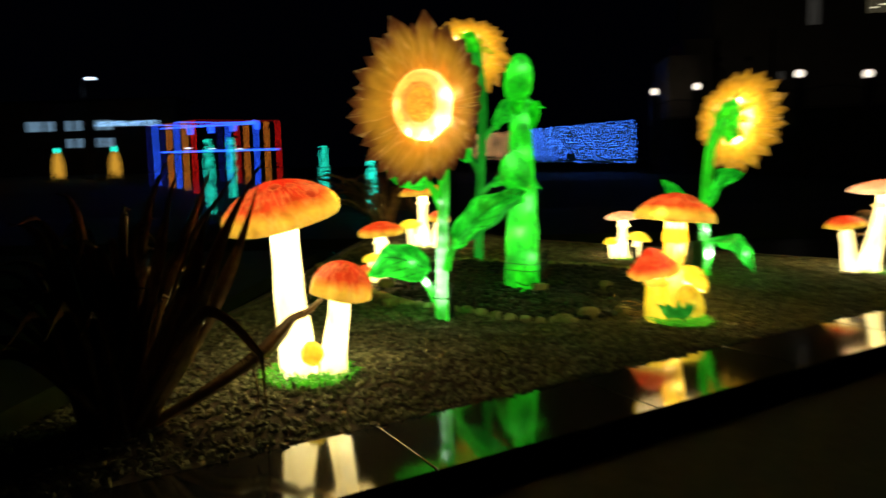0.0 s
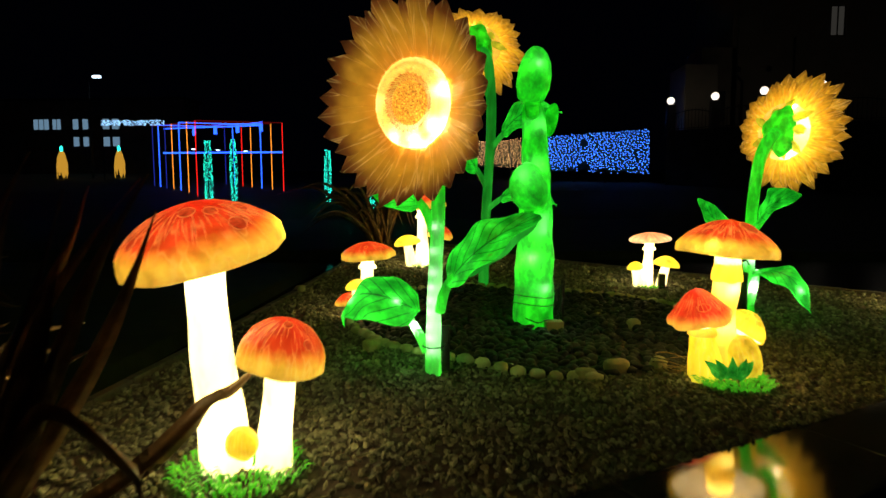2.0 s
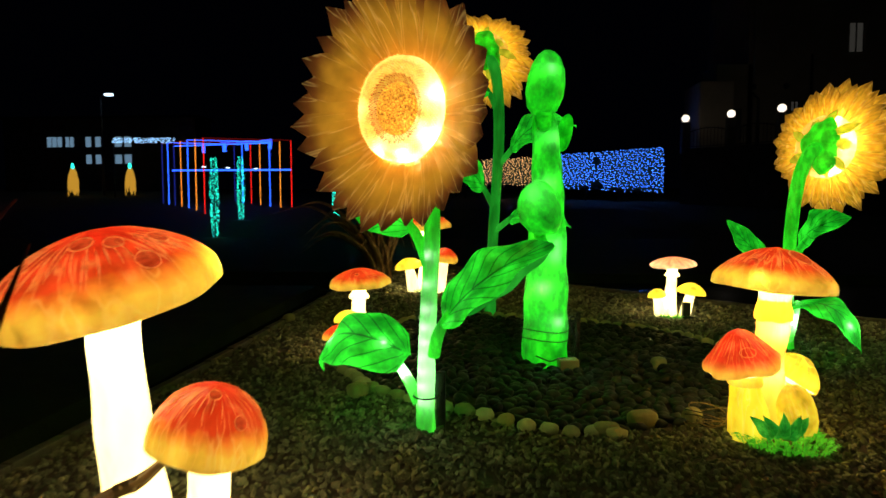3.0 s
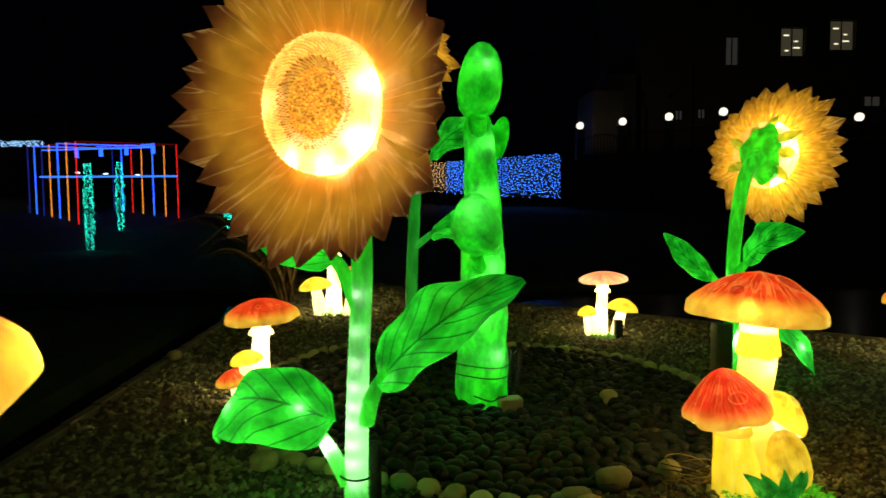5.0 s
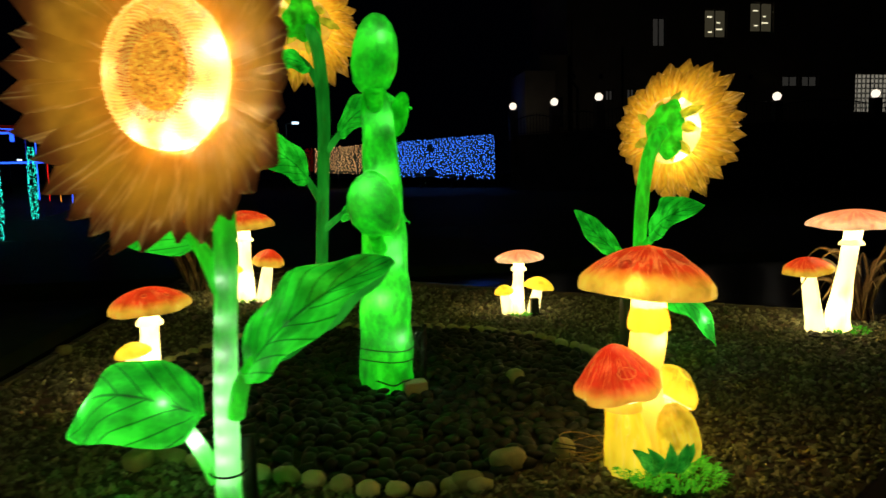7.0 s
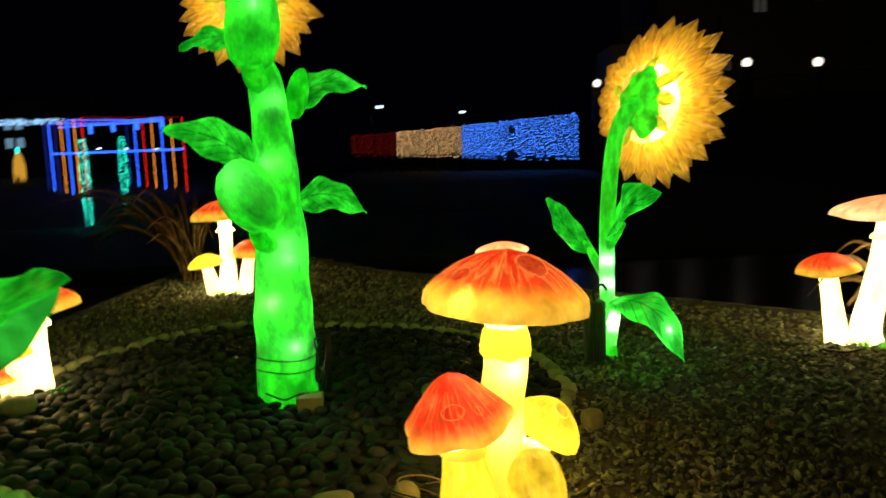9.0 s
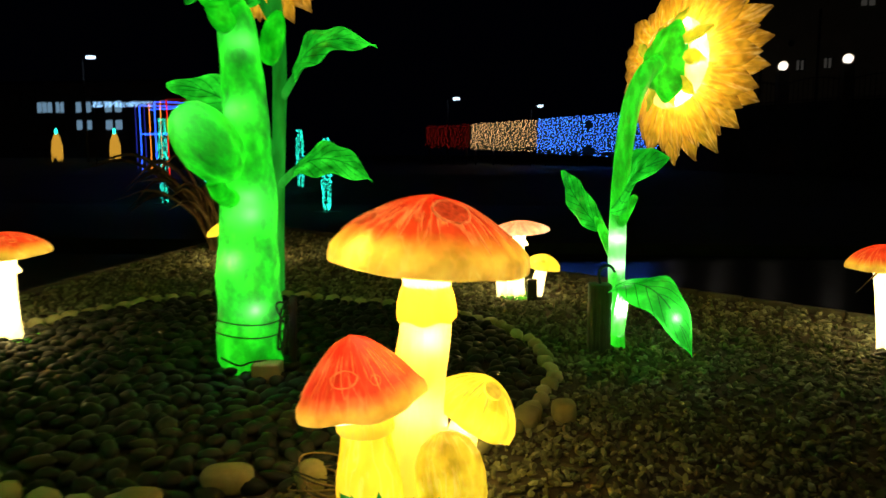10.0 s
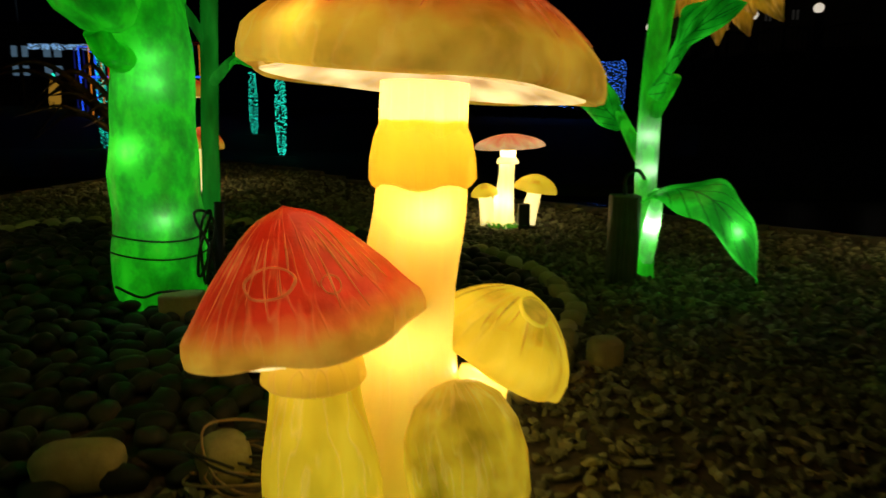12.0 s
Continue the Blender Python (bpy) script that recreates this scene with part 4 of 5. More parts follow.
def front_sunflower():
    o = (0.10, 6.32, 0.09)
    d = Vector((0.05, -0.10, 0.03))
    th = thing("sunflower_lantern", o, "glowing sunflower lantern with orange petals facing the walk", "lantern", "sunflower lanterns")

    def L(x, y, z):
        return (x + d.x - o[0], y + d.y - o[1], z + d.z - o[2])
    head = head_pose(L(-0.08, 6.15, 1.95), (-0.53, -0.85, -0.02))
    sunflower_head(th, head, 0.99, seed=4)
    stem_part(th, [(*L(0.05, 6.42, -0.05), 0.060), (*L(0.045, 6.42, 0.25), 0.057), (*L(0.06, 6.41, 0.7), 0.052), (*L(0.085, 6.41, 1.2), 0.049), (*L(0.09, 6.40, 1.6), 0.048), (*L(0.085, 6.36, 1.85), 0.05), (*L(0.04, 6.26, 1.95), 0.05)], M_STEMG, 24, 0.06)
    # left leaf on its stalk
    part("leaf_stalk", tube([(*L(0.005, 6.425, 0.22), 0.04), (*L(-0.07, 6.45, 0.36), 0.036), (*L(-0.19, 6.52, 0.52), 0.024)], 16), M_STEMG, th)
    part("leaf", leaf_mesh(L(-0.06, 6.48, 0.50), L(-0.67, 6.77, 0.32), (-0.05, -0.62, 0.78), 0.45, 0.26, 0.05, -0.03, 0.62, 0.02, 22, 10, 1), M_GREEN, th)
    # right leaf
    part("leaf_stalk", tube([(*L(0.095, 6.385, 0.52), 0.04), (*L(0.13, 6.34, 0.66), 0.036), (*L(0.20, 6.25, 0.80), 0.026)], 16), M_STEMG, th)
    part("leaf", leaf_mesh(L(0.16, 6.27, 0.73), L(0.775, 6.07, 1.21), (-0.50, -0.55, 0.68), 0.42, 0.06, 0.045, 0.12, 0.80, 0.02, 22, 10, 4), M_GREEN, th)
    # Fold under the leaf; its underside shade is put into the dark green.
    part("leaf_fold", leaf_mesh(L(0.26, 6.20, 0.80), L(0.755, 6.06, 1.17), (0.45, -0.75, -0.35), 0.17, -0.03, 0.03, 0.10, 0.8, 0.01, 18, 6, 2), M_STEMG_DIM, th, "folded lower rim of the leaf, shade put into its colour")
    # leaf behind the head
    part("leaf_stalk", tube([(*L(0.07, 6.41, 1.05), 0.04), (*L(0.0, 6.44, 1.22), 0.034), (*L(-0.08, 6.48, 1.33), 0.024)], 14), M_STEMG, th)
    part("leaf", leaf_mesh(L(-0.04, 6.46, 1.27), L(-0.46, 6.66, 1.48), (-0.15, -0.8, 0.4), 0.30, 0.06, 0.04, 0.05, 0.8, 0.02, 18, 8, 2), M_GREEN, th)
    part("stake", box(bmesh.new(), L(0.135, 6.47, 0.19), (0.055, 0.05, 0.42), None, 0.006), M_STEEL, th, "dark steel stake beside the stem")
    part("tie", tube([(*L(0.05 + 0.085 * math.cos(a), 6.43 + 0.085 * math.sin(a), 0.27 + 0.01 * math.sin(a)), 0.005) for a in [TAU * k / 12 for k in range(13)]], 6, 2), M_STEEL, th)
    for at, w in (((0.05, -0.25, -0.012), 2.2), ((0.20, -0.15, -0.012), 2.2), ((-0.12, -0.22, -0.012), 1.4), ((0.25, 0.06, -0.012), 1.3), ((-0.25, 0.02, -0.012), 0.3), ((0.07, -0.085, 0.0), 0.15)):
        bulb(Vector(o) + (head @ Vector(at)), w)
    for at, w in (((0.035, 6.39, 0.24), 0.24), ((0.035, 6.39, 0.33), 0.32), ((0.035, 6.39, 0.42), 0.35), ((0.035, 6.39, 0.51), 0.35), ((0.04, 6.385, 0.60), 0.32), ((0.045, 6.38, 0.69), 0.28), ((0.05, 6.38, 0.80), 0.21), ((0.055, 6.38, 0.95), 0.17), ((0.06, 6.38, 1.12), 0.28)):
        bulb(Vector(at) + d, w, WHITE_LED, 0.035)
    bulb(Vector((-0.09, 6.445, 0.40)) + d, 0.8, WHITE_LED, 0.025)
    bulb(d + leaf_point((-0.06, 6.48, 0.50), (-0.67, 6.77, 0.32), (-0.05, -0.62, 0.78), 0.26, 0.16), 2.0, WHITE_LED, 0.025)
    bulb(d + leaf_point((-0.06, 6.48, 0.50), (-0.67, 6.77, 0.32), (-0.05, -0.62, 0.78), 0.26, 0.62), 2.2, WHITE_LED, 0.025)


def rear_sunflower():
    o = (0.475, 10.21, bed_z(0.475, 10.21))
    th = thing("sunflower_lantern", o, "tall glowing sunflower lantern seen from behind", "lantern", "sunflower lanterns")
    k = 0.887

    def L(x, y, z):
        return (0.04 + k * x - o[0], 0.367 + k * y - o[1], 0.173 + k * z - o[2])
    head = head_pose(L(0.40, 11.2, 3.34), (-0.10, 0.93, -0.30))
    sunflower_head(th, head, 1.02 * k, petals=(PETAL_C, PETAL_D), seeds=False, seed=9)
    stem_part(th, [(*L(0.50, 11.1, -0.20), 0.068), (*L(0.53, 11.1, 0.8), 0.062), (*L(0.575, 11.08, 1.6), 0.060), (*L(0.61, 11.05, 2.3), 0.062), (*L(0.59, 11.0, 2.9), 0.064), (*L(0.53, 10.95, 3.2), 0.067), (*L(0.42, 11.02, 3.34), 0.054)], M_STEMG_DIM, 20, 0.06)
    for b, m1, lb, tip, nrm, w, bow in (
        ((0.56, 11.08, 1.36), (0.42, 11.0, 1.62), (0.34, 10.96, 1.72), (-0.42, 10.75, 2.05), (-0.2, -0.75, 0.62), 0.48, 0.20),
        ((0.60, 11.07, 1.92), (0.76, 11.0, 2.12), (0.86, 10.98, 2.24), (1.60, 11.0, 2.42), (-0.1, -0.75, 0.65), 0.46, 0.24),
        ((0.57, 11.08, 1.08), (0.74, 11.0, 1.22), (0.82, 10.98, 1.28), (1.54, 11.0, 1.12), (-0.1, -0.70, 0.70), 0.46, 0.22),
        ((0.60, 11.03, 2.60), (0.48, 10.95, 2.85), (0.36, 10.9, 2.98), (-0.20, 10.75, 2.82), (-0.2, -0.8, 0.5), 0.34, 0.12)):
        part("leaf_stalk", tube([(*L(*b), 0.040), (*L(*m1), 0.032), (*L(*lb), 0.022)], 12), M_STEMG_DIM, th)
        part("leaf", leaf_mesh(L(*m1), L(*tip), nrm, w * k, bow * k, 0.05, 0.06, 0.8, 0.03, 20, 8, w), M_GREEN, th)
    bulb(Vector(o) + (head @ Vector((0.0, 0.275, -0.095))), 1.6)
    bulb(Vector(o) + (head @ Vector((0.21, 0.18, -0.095))), 1.0)


def side_sunflower():
    o = (3.36, 8.98, 0.02)
    th = thing("sunflower_lantern", o, "glowing sunflower lantern turned away, yellow petals lit", "lantern", "sunflower lanterns")

    def L(x, y, z):
        return (x - o[0], y - o[1], z - o[2])
    head = head_pose(L(3.79, 9.17, 1.99), (0.84, 0.54, -0.05))
    sunflower_head(th, head, 0.93, petals=(PETAL_C, PETAL_D), seeds=False, seed=14)
    stem_part(th, [(*L(3.37, 8.98, -0.03), 0.060), (*L(3.355, 8.98, 0.4), 0.058), (*L(3.35, 8.98, 0.9), 0.060), (*L(3.375, 8.97, 1.4), 0.060), (*L(3.42, 8.96, 1.72), 0.062), (*L(3.51, 8.98, 1.92), 0.064), (*L(3.62, 9.05, 1.99), 0.06)], M_STEMG, 22, 0.06)
    part("leaf_stalk", tube([(*L(3.345, 9.0, 0.66), 0.045), (*L(3.27, 9.14, 0.84), 0.034), (*L(3.24, 9.28, 0.96), 0.024)], 12), M_STEMG, th)
    part("leaf", leaf_mesh(L(3.27, 9.17, 0.84), L(3.03, 9.73, 1.265), (-0.5, -0.75, -0.2), 0.23, 0.03, 0.04, 0.05, 0.85, 0.015, 18, 8, 3), M_GREEN, th)
    part("leaf_stalk", tube([(*L(3.355, 8.97, 0.90), 0.045), (*L(3.40, 8.86, 1.02), 0.034), (*L(3.42, 8.78, 1.09), 0.024)], 12), M_STEMG, th)
    part("leaf", leaf_mesh(L(3.40, 8.87, 1.03), L(3.49, 8.16, 1.33), (-0.75, -0.25, 0.45), 0.40, 0.08, 0.04, 0.12, 0.8, 0.02, 18, 8, 5), M_GREEN, th)
    part("leaf_stalk", tube([(*L(3.365, 8.97, 0.12), 0.05), (*L(3.38, 8.90, 0.34), 0.042), (*L(3.38, 8.82, 0.52), 0.03)], 12), M_STEMG, th)
    part("leaf", leaf_mesh(L(3.31, 8.78, 0.49), L(3.70, 8.31, 0.16), (-0.12, -0.35, 0.85), 0.34, 0.21, 0.05, 0.03, 0.75, 0.02, 20, 8, 6), M_GREEN, th)
    bx = part("control_box", box(bmesh.new(), L(3.235, 8.93, 0.24), (0.15, 0.13, 0.50), None, 0.012), M_BOX, th, "ribbed grey-green control box")
    for k in range(5):
        part("rib", box(bmesh.new(), L(3.185 + 0.025 * k, 8.859, 0.24), (0.008, 0.012, 0.46), None, 0.002), M_BOX, bx)
    part("cable", tube([(*L(3.235, 8.93, 0.48), 0.01), (*L(3.225, 8.90, 0.58), 0.01), (*L(3.285, 8.90, 0.62), 0.01), (*L(3.345, 8.94, 0.56), 0.01)], 8), M_BLACK, th)
    for d in ((-0.10, 0.26, -0.11), (-0.22, 0.14, -0.12), (-0.24, 0.0, -0.12), (-0.06, -0.25, -0.12), (-0.16, -0.21, -0.12)):
        bulb(Vector(o) + (head @ Vector(d)), 2.8)
    for at, w in (((3.345, 8.955, 0.80), 0.5), ((3.355, 8.955, 0.62), 0.6), ((3.375, 8.89, 0.34), 2.8)):
        bulb(at, w, WHITE_LED, 0.03)
    bulb(leaf_point((3.31, 8.78, 0.49), (3.70, 8.31, 0.16), (-0.12, -0.35, 0.85), 0.21, 0.74), 2.6, WHITE_LED, 0.025)


def bud(parent, c, size, m, mat, seed):
    """A closed flower bud: four puffed sepals meeting at the tip."""
    def wob(a, i, r, z):
        return r * (1 + 0.10 * math.cos(3 * a + seed) + 0.04 * math.cos(7 * a)), z
    w, h = size
    bm = lathe([(0, -0.5 * h), (w * 0.22, -0.48 * h), (w * 0.40, -0.38 * h), (w * 0.50, -0.18 * h), (w * 0.50, 0.05 * h), (w * 0.43, 0.25 * h), (w * 0.30, 0.40 * h), (w * 0.14, 0.48 * h), (0, 0.5 * h)], 36, wob)
    return part("bud", bm, mat, parent, m=Matrix.Translation(c) @ m)


def bud_stalk():
    o = (0.96, 8.36, 0.0)
    th = thing("bud_stalk_lantern", o, "thick glowing green stalk lantern with closed buds", "lantern")

    def L(x, y, z):
        return (x - o[0], y - o[1], z)
    stem_part(th, [(*L(0.975, 8.32, 0.02), 0.195), (*L(0.975, 8.32, 0.08), 0.207), (*L(0.975, 8.32, 0.35), 0.20), (*L(0.985, 8.32, 0.9), 0.178), (*L(0.99, 8.32, 1.45), 0.150), (*L(0.975, 8.31, 1.9), 0.122), (*L(0.955, 8.30, 2.18), 0.105), (*L(0.95, 8.30, 2.28), 0.06)], M_STALK, 36, 0.14)
    bud(th, L(0.935, 8.14, 2.465), (0.31, 0.56), pose(0, 0, 0, 4, 8, 0), M_STALK, 0.4)
    bud(th, L(0.90, 7.97, 1.42), (0.34, 0.52), Vector((-0.25, -0.62, 0.74)).to_track_quat("Z", "Y").to_matrix().to_4x4(), M_STALK, 1.7)
    bud(th, L(1.14, 8.44, 2.08), (0.14, 0.34), pose(0, 0, 0, 0, 14, 0), M_STALK, 2.2)
    part("bud_neck", tube([(*L(0.95, 8.28, 2.12), 0.07), (*L(0.93, 8.16, 2.14), 0.07), (*L(0.93, 8.08, 2.22), 0.07)], 14), M_STALK, th)
    part("bud_neck", tube([(*L(0.97, 8.25, 1.08), 0.06), (*L(0.92, 8.10, 1.12), 0.055), (*L(0.90, 8.04, 1.2), 0.05)], 14), M_STALK, th)
    for z, r in ((0.34, 0.212), (0.26, 0.214)):
        part("wire_tie", tube([(*L(0.975 + r * math.cos(a), 8.32 + r * math.sin(a), z + 0.012 * math.sin(2 * a)), 0.004) for a in [TAU * k / 20 for k in range(21)]], 6, 2), M_BLACK, th)
    part("plinth_block", box(bmesh.new(), L(1.16, 8.10, 0.055), (0.17, 0.13, 0.12), Matrix.Rotation(0.1, 4, "Z"), 0.012), M_BORDER, th, "square pale stone block at the foot")
    part("stake", box(bmesh.new(), L(1.26, 8.30, 0.24), (0.04, 0.03, 0.5), Matrix.Rotation(0.03, 4, "Y"), 0.004), M_STEEL, th, "thin dark steel stake")
    pts = []
    for k in range(22):
        a = k * 0.9
        pts.append((*L(1.22 + 0.035 * math.cos(a), 8.24 + 0.03 * math.sin(a * 1.3), 0.12 + 0.34 * abs(math.sin(k * 0.33))), 0.007))
    part("cable", tube(pts, 6, 4), M_BLACK, th, "coiled black cable")
    part("cable", tube([(*L(0.88, 8.08, 0.14), 0.006), (*L(1.0, 8.06, 0.10), 0.006), (*L(1.08, 8.08, 0.12), 0.006), (*L(1.2, 8.2, 0.1), 0.006)], 6), M_BLACK, th)
    for x, y, z, w in ((1.05, 8.18, 0.42, 2.6), (0.93, 8.195, 0.72, 1.5), (1.02, 8.22, 1.00, 1.8), (1.01, 8.225, 1.10, 1.4), (0.99, 8.255, 2.02, 1.0), (0.95, 8.235, 1.62, 1.0)):
        bulb((x + 0.02, y - 0.015, z), w, WHITE_LED, 0.045)
    bulb((0.975, 8.035, 2.565), 0.7, (0.9, 1.0, 0.85), 0.02)
    bulb((0.85, 7.835, 1.53), 0.9, (0.9, 1.0, 0.85), 0.02)


front_sunflower()
rear_sunflower()
side_sunflower()
bud_stalk()


# ---- flax plants ----
def blade(pts, width, mat, parent, seed=0):
    """A strap leaf, folded along its keel, through (x, y, z)."""
    path = [Vector(p[:3]) for p in spline(pts, 7)]
    bm = bmesh.new()
    rows, n = [], len(path)
    rnd = random.Random(seed)
    tw = rnd.uniform(-0.6, 0.6)
    for i, c in enumerate(path):
        u = i / (n - 1)
        d = (path[min(n - 1, i + 1)] - path[max(0, i - 1)]).normalized()
        s = d.cross(Vector((math.sin(tw + u), math.cos(tw + u), 0.35))).normalized()
        k = s.cross(d).normalized()
        w = width * 0.5 * (0.55 + 0.45 * math.sin(math.pi * min(1, u * 1.2))) * (1 if u < 0.6 else max(0.03, 1 - ((u - 0.6) / 0.4) ** 1.5))
        rows.append([bm.verts.new(c + s * w + k * w * 0.8), bm.verts.new(c + k * 0.003), bm.verts.new(c - s * w + k * w * 0.8), bm.verts.new(c - k * 0.004)])
    for a, b in zip(rows, rows[1:]):
        for j in range(4):
            bm.faces.new((a[j], a[(j + 1) % 4], b[(j + 1) % 4], b[j]))
    return part("blade", bm, mat, parent)


def near_flax():
    o = (-1.52, 3.70, 0.0)
    th = thing("flax_plant", o, "dark bronze flax plant with long drooping blades", "plant", "flax plants")

    def L(x, y, z):
        return (x - o[0], y - o[1], z)
    # the blades that stand out against the lights
    blade([L(-1.46, 3.75, 0.02), L(-1.23, 3.80, 0.35), L(-1.04, 3.95, 0.75), L(-0.93, 4.10, 1.10), L(-0.86, 4.20, 1.35)], 0.085, M_FLAX_DRY, th, 1)
    blade([L(-1.50, 3.80, 0.02), L(-1.40, 3.95, 0.66), L(-1.27, 4.10, 1.02), L(-1.14, 4.20, 1.24), L(-0.97, 4.30, 1.48)], 0.075, M_FLAX, th, 5)
    blade([L(-1.47, 3.72, 0.02), L(-1.04, 3.80, 0.26), L(-0.87, 4.00, 0.36), L(-0.73, 4.20, 0.51), L(-0.61, 4.38, 0.60), L(-0.37, 4.42, 0.84)], 0.09, M_FLAX, th, 3)
    blade([L(-1.47, 3.68, 0.02), L(-1.10, 3.60, 0.60), L(-0.94, 3.62, 0.70), L(-0.78, 3.70, 0.51), L(-0.75, 3.75, 0.41), L(-0.75, 3.80, 0.11)], 0.085, M_FLAX, th, 6)
    blade([L(-1.52, 3.72, 0.02), L(-1.40, 3.95, 0.7), L(-1.25, 4.2, 1.2), L(-1.16, 4.25, 1.45)], 0.065, M_FLAX, th, 4)
    blade([L(-1.54, 3.70, 0.02), L(-1.50, 3.90, 0.7), L(-1.42, 4.0, 1.25), L(-1.30, 4.1, 1.58)], 0.06, M_FLAX_DRY, th, 7)
    blade([L(-0.80, 3.78, 0.38), L(-0.78, 3.76, 0.25), L(-0.80, 3.74, 0.12)], 0.012, M_FLAX_DRY, th, 8)
    # broad old blades in the midst of the clump
    blade([L(-1.40, 3.70, 0.02), L(-1.15, 3.75, 0.60), L(-0.95, 3.80, 1.10), L(-0.71, 3.85, 1.49)], 0.10, M_FLAX, th, 9)
    blade([L(-1.50, 3.70, 0.02), L(-1.30, 3.72, 0.50), L(-1.12, 3.78, 0.95), L(-1.00, 3.80, 1.22)], 0.15, M_FLAX, th, 10)
    blade([L(-1.42, 3.66, 0.02), L(-1.22, 3.70, 0.70), L(-1.06, 3.76, 1.15), L(-0.98, 3.80, 1.44)], 0.022, M_FLAX_DRY, th, 11)
    blade([L(-1.55, 3.72, 0.02), L(-1.40, 3.74, 0.60), L(-1.27, 3.78, 1.10), L(-1.17, 3.80, 1.40)], 0.10, M_FLAX, th, 12)
    blade([L(-1.44, 3.68, 0.02), L(-1.22, 3.70, 0.42), L(-1.08, 3.72, 0.76), L(-0.97, 3.76, 0.96)], 0.13, M_FLAX_DRY, th, 13)
    rnd = random.Random(12)
    for i in range(52):
        a = rnd.uniform(0.2, TAU - 1.0)
        ln = rnd.uniform(0.8, 1.55)
        sp = rnd.uniform(0.15, 0.75)
        dx, dy = math.cos(a) * sp, math.sin(a) * sp
        if dx > 0.1:
            dx *= 0.5
        b = (rnd.uniform(-0.13, 0.10), rnd.uniform(-0.12, 0.12), 0.01)
        h = ln * math.sqrt(max(0.2, 1 - sp * sp))
        droop = rnd.uniform(0.0, 0.25)
        blade([b, (b[0] + dx * 0.3, b[1] + dy * 0.3, h * 0.45), (b[0] + dx * 0.7, b[1] + dy * 0.7, h * 0.85), (b[0] + dx * 1.15, b[1] + dy * 1.15, h * (1.0 - droop))],
              rnd.uniform(0.055, 0.10), M_FLAX if rnd.random() < 0.6 else M_FLAX_DRY, th, i + 20)


def far_flax(place, size, lean, count, seed, label):
    z0 = bed_z(*place)
    th = thing("flax_plant", (*place, z0), label, "plant", "flax plants")
    rnd = random.Random(seed)
    for i in range(count):
        a = rnd.uniform(0, TAU)
        sp = rnd.uniform(0.2, 0.85) * size
        dx, dy = math.cos(a) * sp + lean[0] * size, math.sin(a) * sp * 0.7 + lean[1] * size
        h = size * rnd.uniform(0.5, 1.1)
        b = (rnd.uniform(-0.1, 0.1), rnd.uniform(-0.1, 0.1), -0.01)
        blade([b, (b[0] + dx * 0.3, b[1] + dy * 0.3, h * 0.55), (b[0] + dx * 0.75, b[1] + dy * 0.75, h * 0.9), (b[0] + dx * 1.2, b[1] + dy * 1.2, h * rnd.uniform(0.45, 0.9))],
              rnd.uniform(0.05, 0.085) * size, M_FLAX_DRY if rnd.random() < 0.7 else M_FLAX, th, seed + i)


near_flax()
far_flax((-1.15, 12.7), 1.25, (-0.35, 0.0), 34, 200, "dry brown flax plant behind the mushroom group")
far_flax((6.0, 9.35), 0.85, (-0.25, -0.1), 26, 300, "bent dry flax plant at the end of the bed")


# ---- stones and wires on the bed ----
def big_stone(place, size, turn, seed, label, sharp=0.75):
    ob = part("stone", rock(size, seed, 3, 0.12, sharp), M_BOULDER, m=pose(place[0], place[1], bed_z(*place) + size[2] * 0.36, 0, 0, turn))
    return tagged(ob, label, "stone", "loose pale stones")


big_stone((1.49, 6.74), (0.20, 0.12, 0.115), 12, 1, "oblong pale stone block on the pebbles", 0.6)
big_stone((1.82, 6.78), (0.125, 0.125, 0.13), 40, 2, "rounded pale stone beside the wires")
big_stone((1.95, 8.20), (0.14, 0.12, 0.12), 20, 3, "pale stone lying among dark pebbles")
big_stone((2.89, 7.62), (0.125, 0.11, 0.12), 10, 4, "squarish pale stone by the ring", 0.6)
big_stone((2.70, 7.55), (0.17, 0.14, 0.10), 70, 5, "flat pale stone by the ring")
big_stone((1.22, 6.56), (0.18, 0.11, 0.09), 5, 6, "low pale stone at the ring's edge")
big_stone((-0.62, 7.95), (0.2, 0.16, 0.14), 5, 7, "pale stone beside the small mushroom")
big_stone((-0.45, 6.95), (0.16, 0.13, 0.11), 50, 8, "pale stone near the sunflower stem")
big_stone((-1.75, 9.6), (0.13, 0.11, 0.09), 50, 9, "pale stone at the gravel's edge")


def wires():
    rnd = random.Random(3)
    th = thing("loose_wires", (1.95, 6.72, 0.0), "tangle of thin tan wires by the mushrooms", "wire")
    for k in range(6):
        r = rnd.uniform(0.05, 0.13)
        pts = [(0.10, 0.0, 0.03, 0.004)]
        for i in range(9):
            a = 0.8 + i * 0.75 + k
            pts.append((-0.03 + r * 1.3 * math.cos(a) + rnd.uniform(-0.02, 0.02), r * 0.8 * math.sin(a), 0.02 + 0.10 * abs(math.sin(a * 0.7 + k)) * (0.4 + k / 6), 0.0035))
        part("wire", tube(pts, 6, 4), M_WIRE if k % 2 else M_BLACK, th)


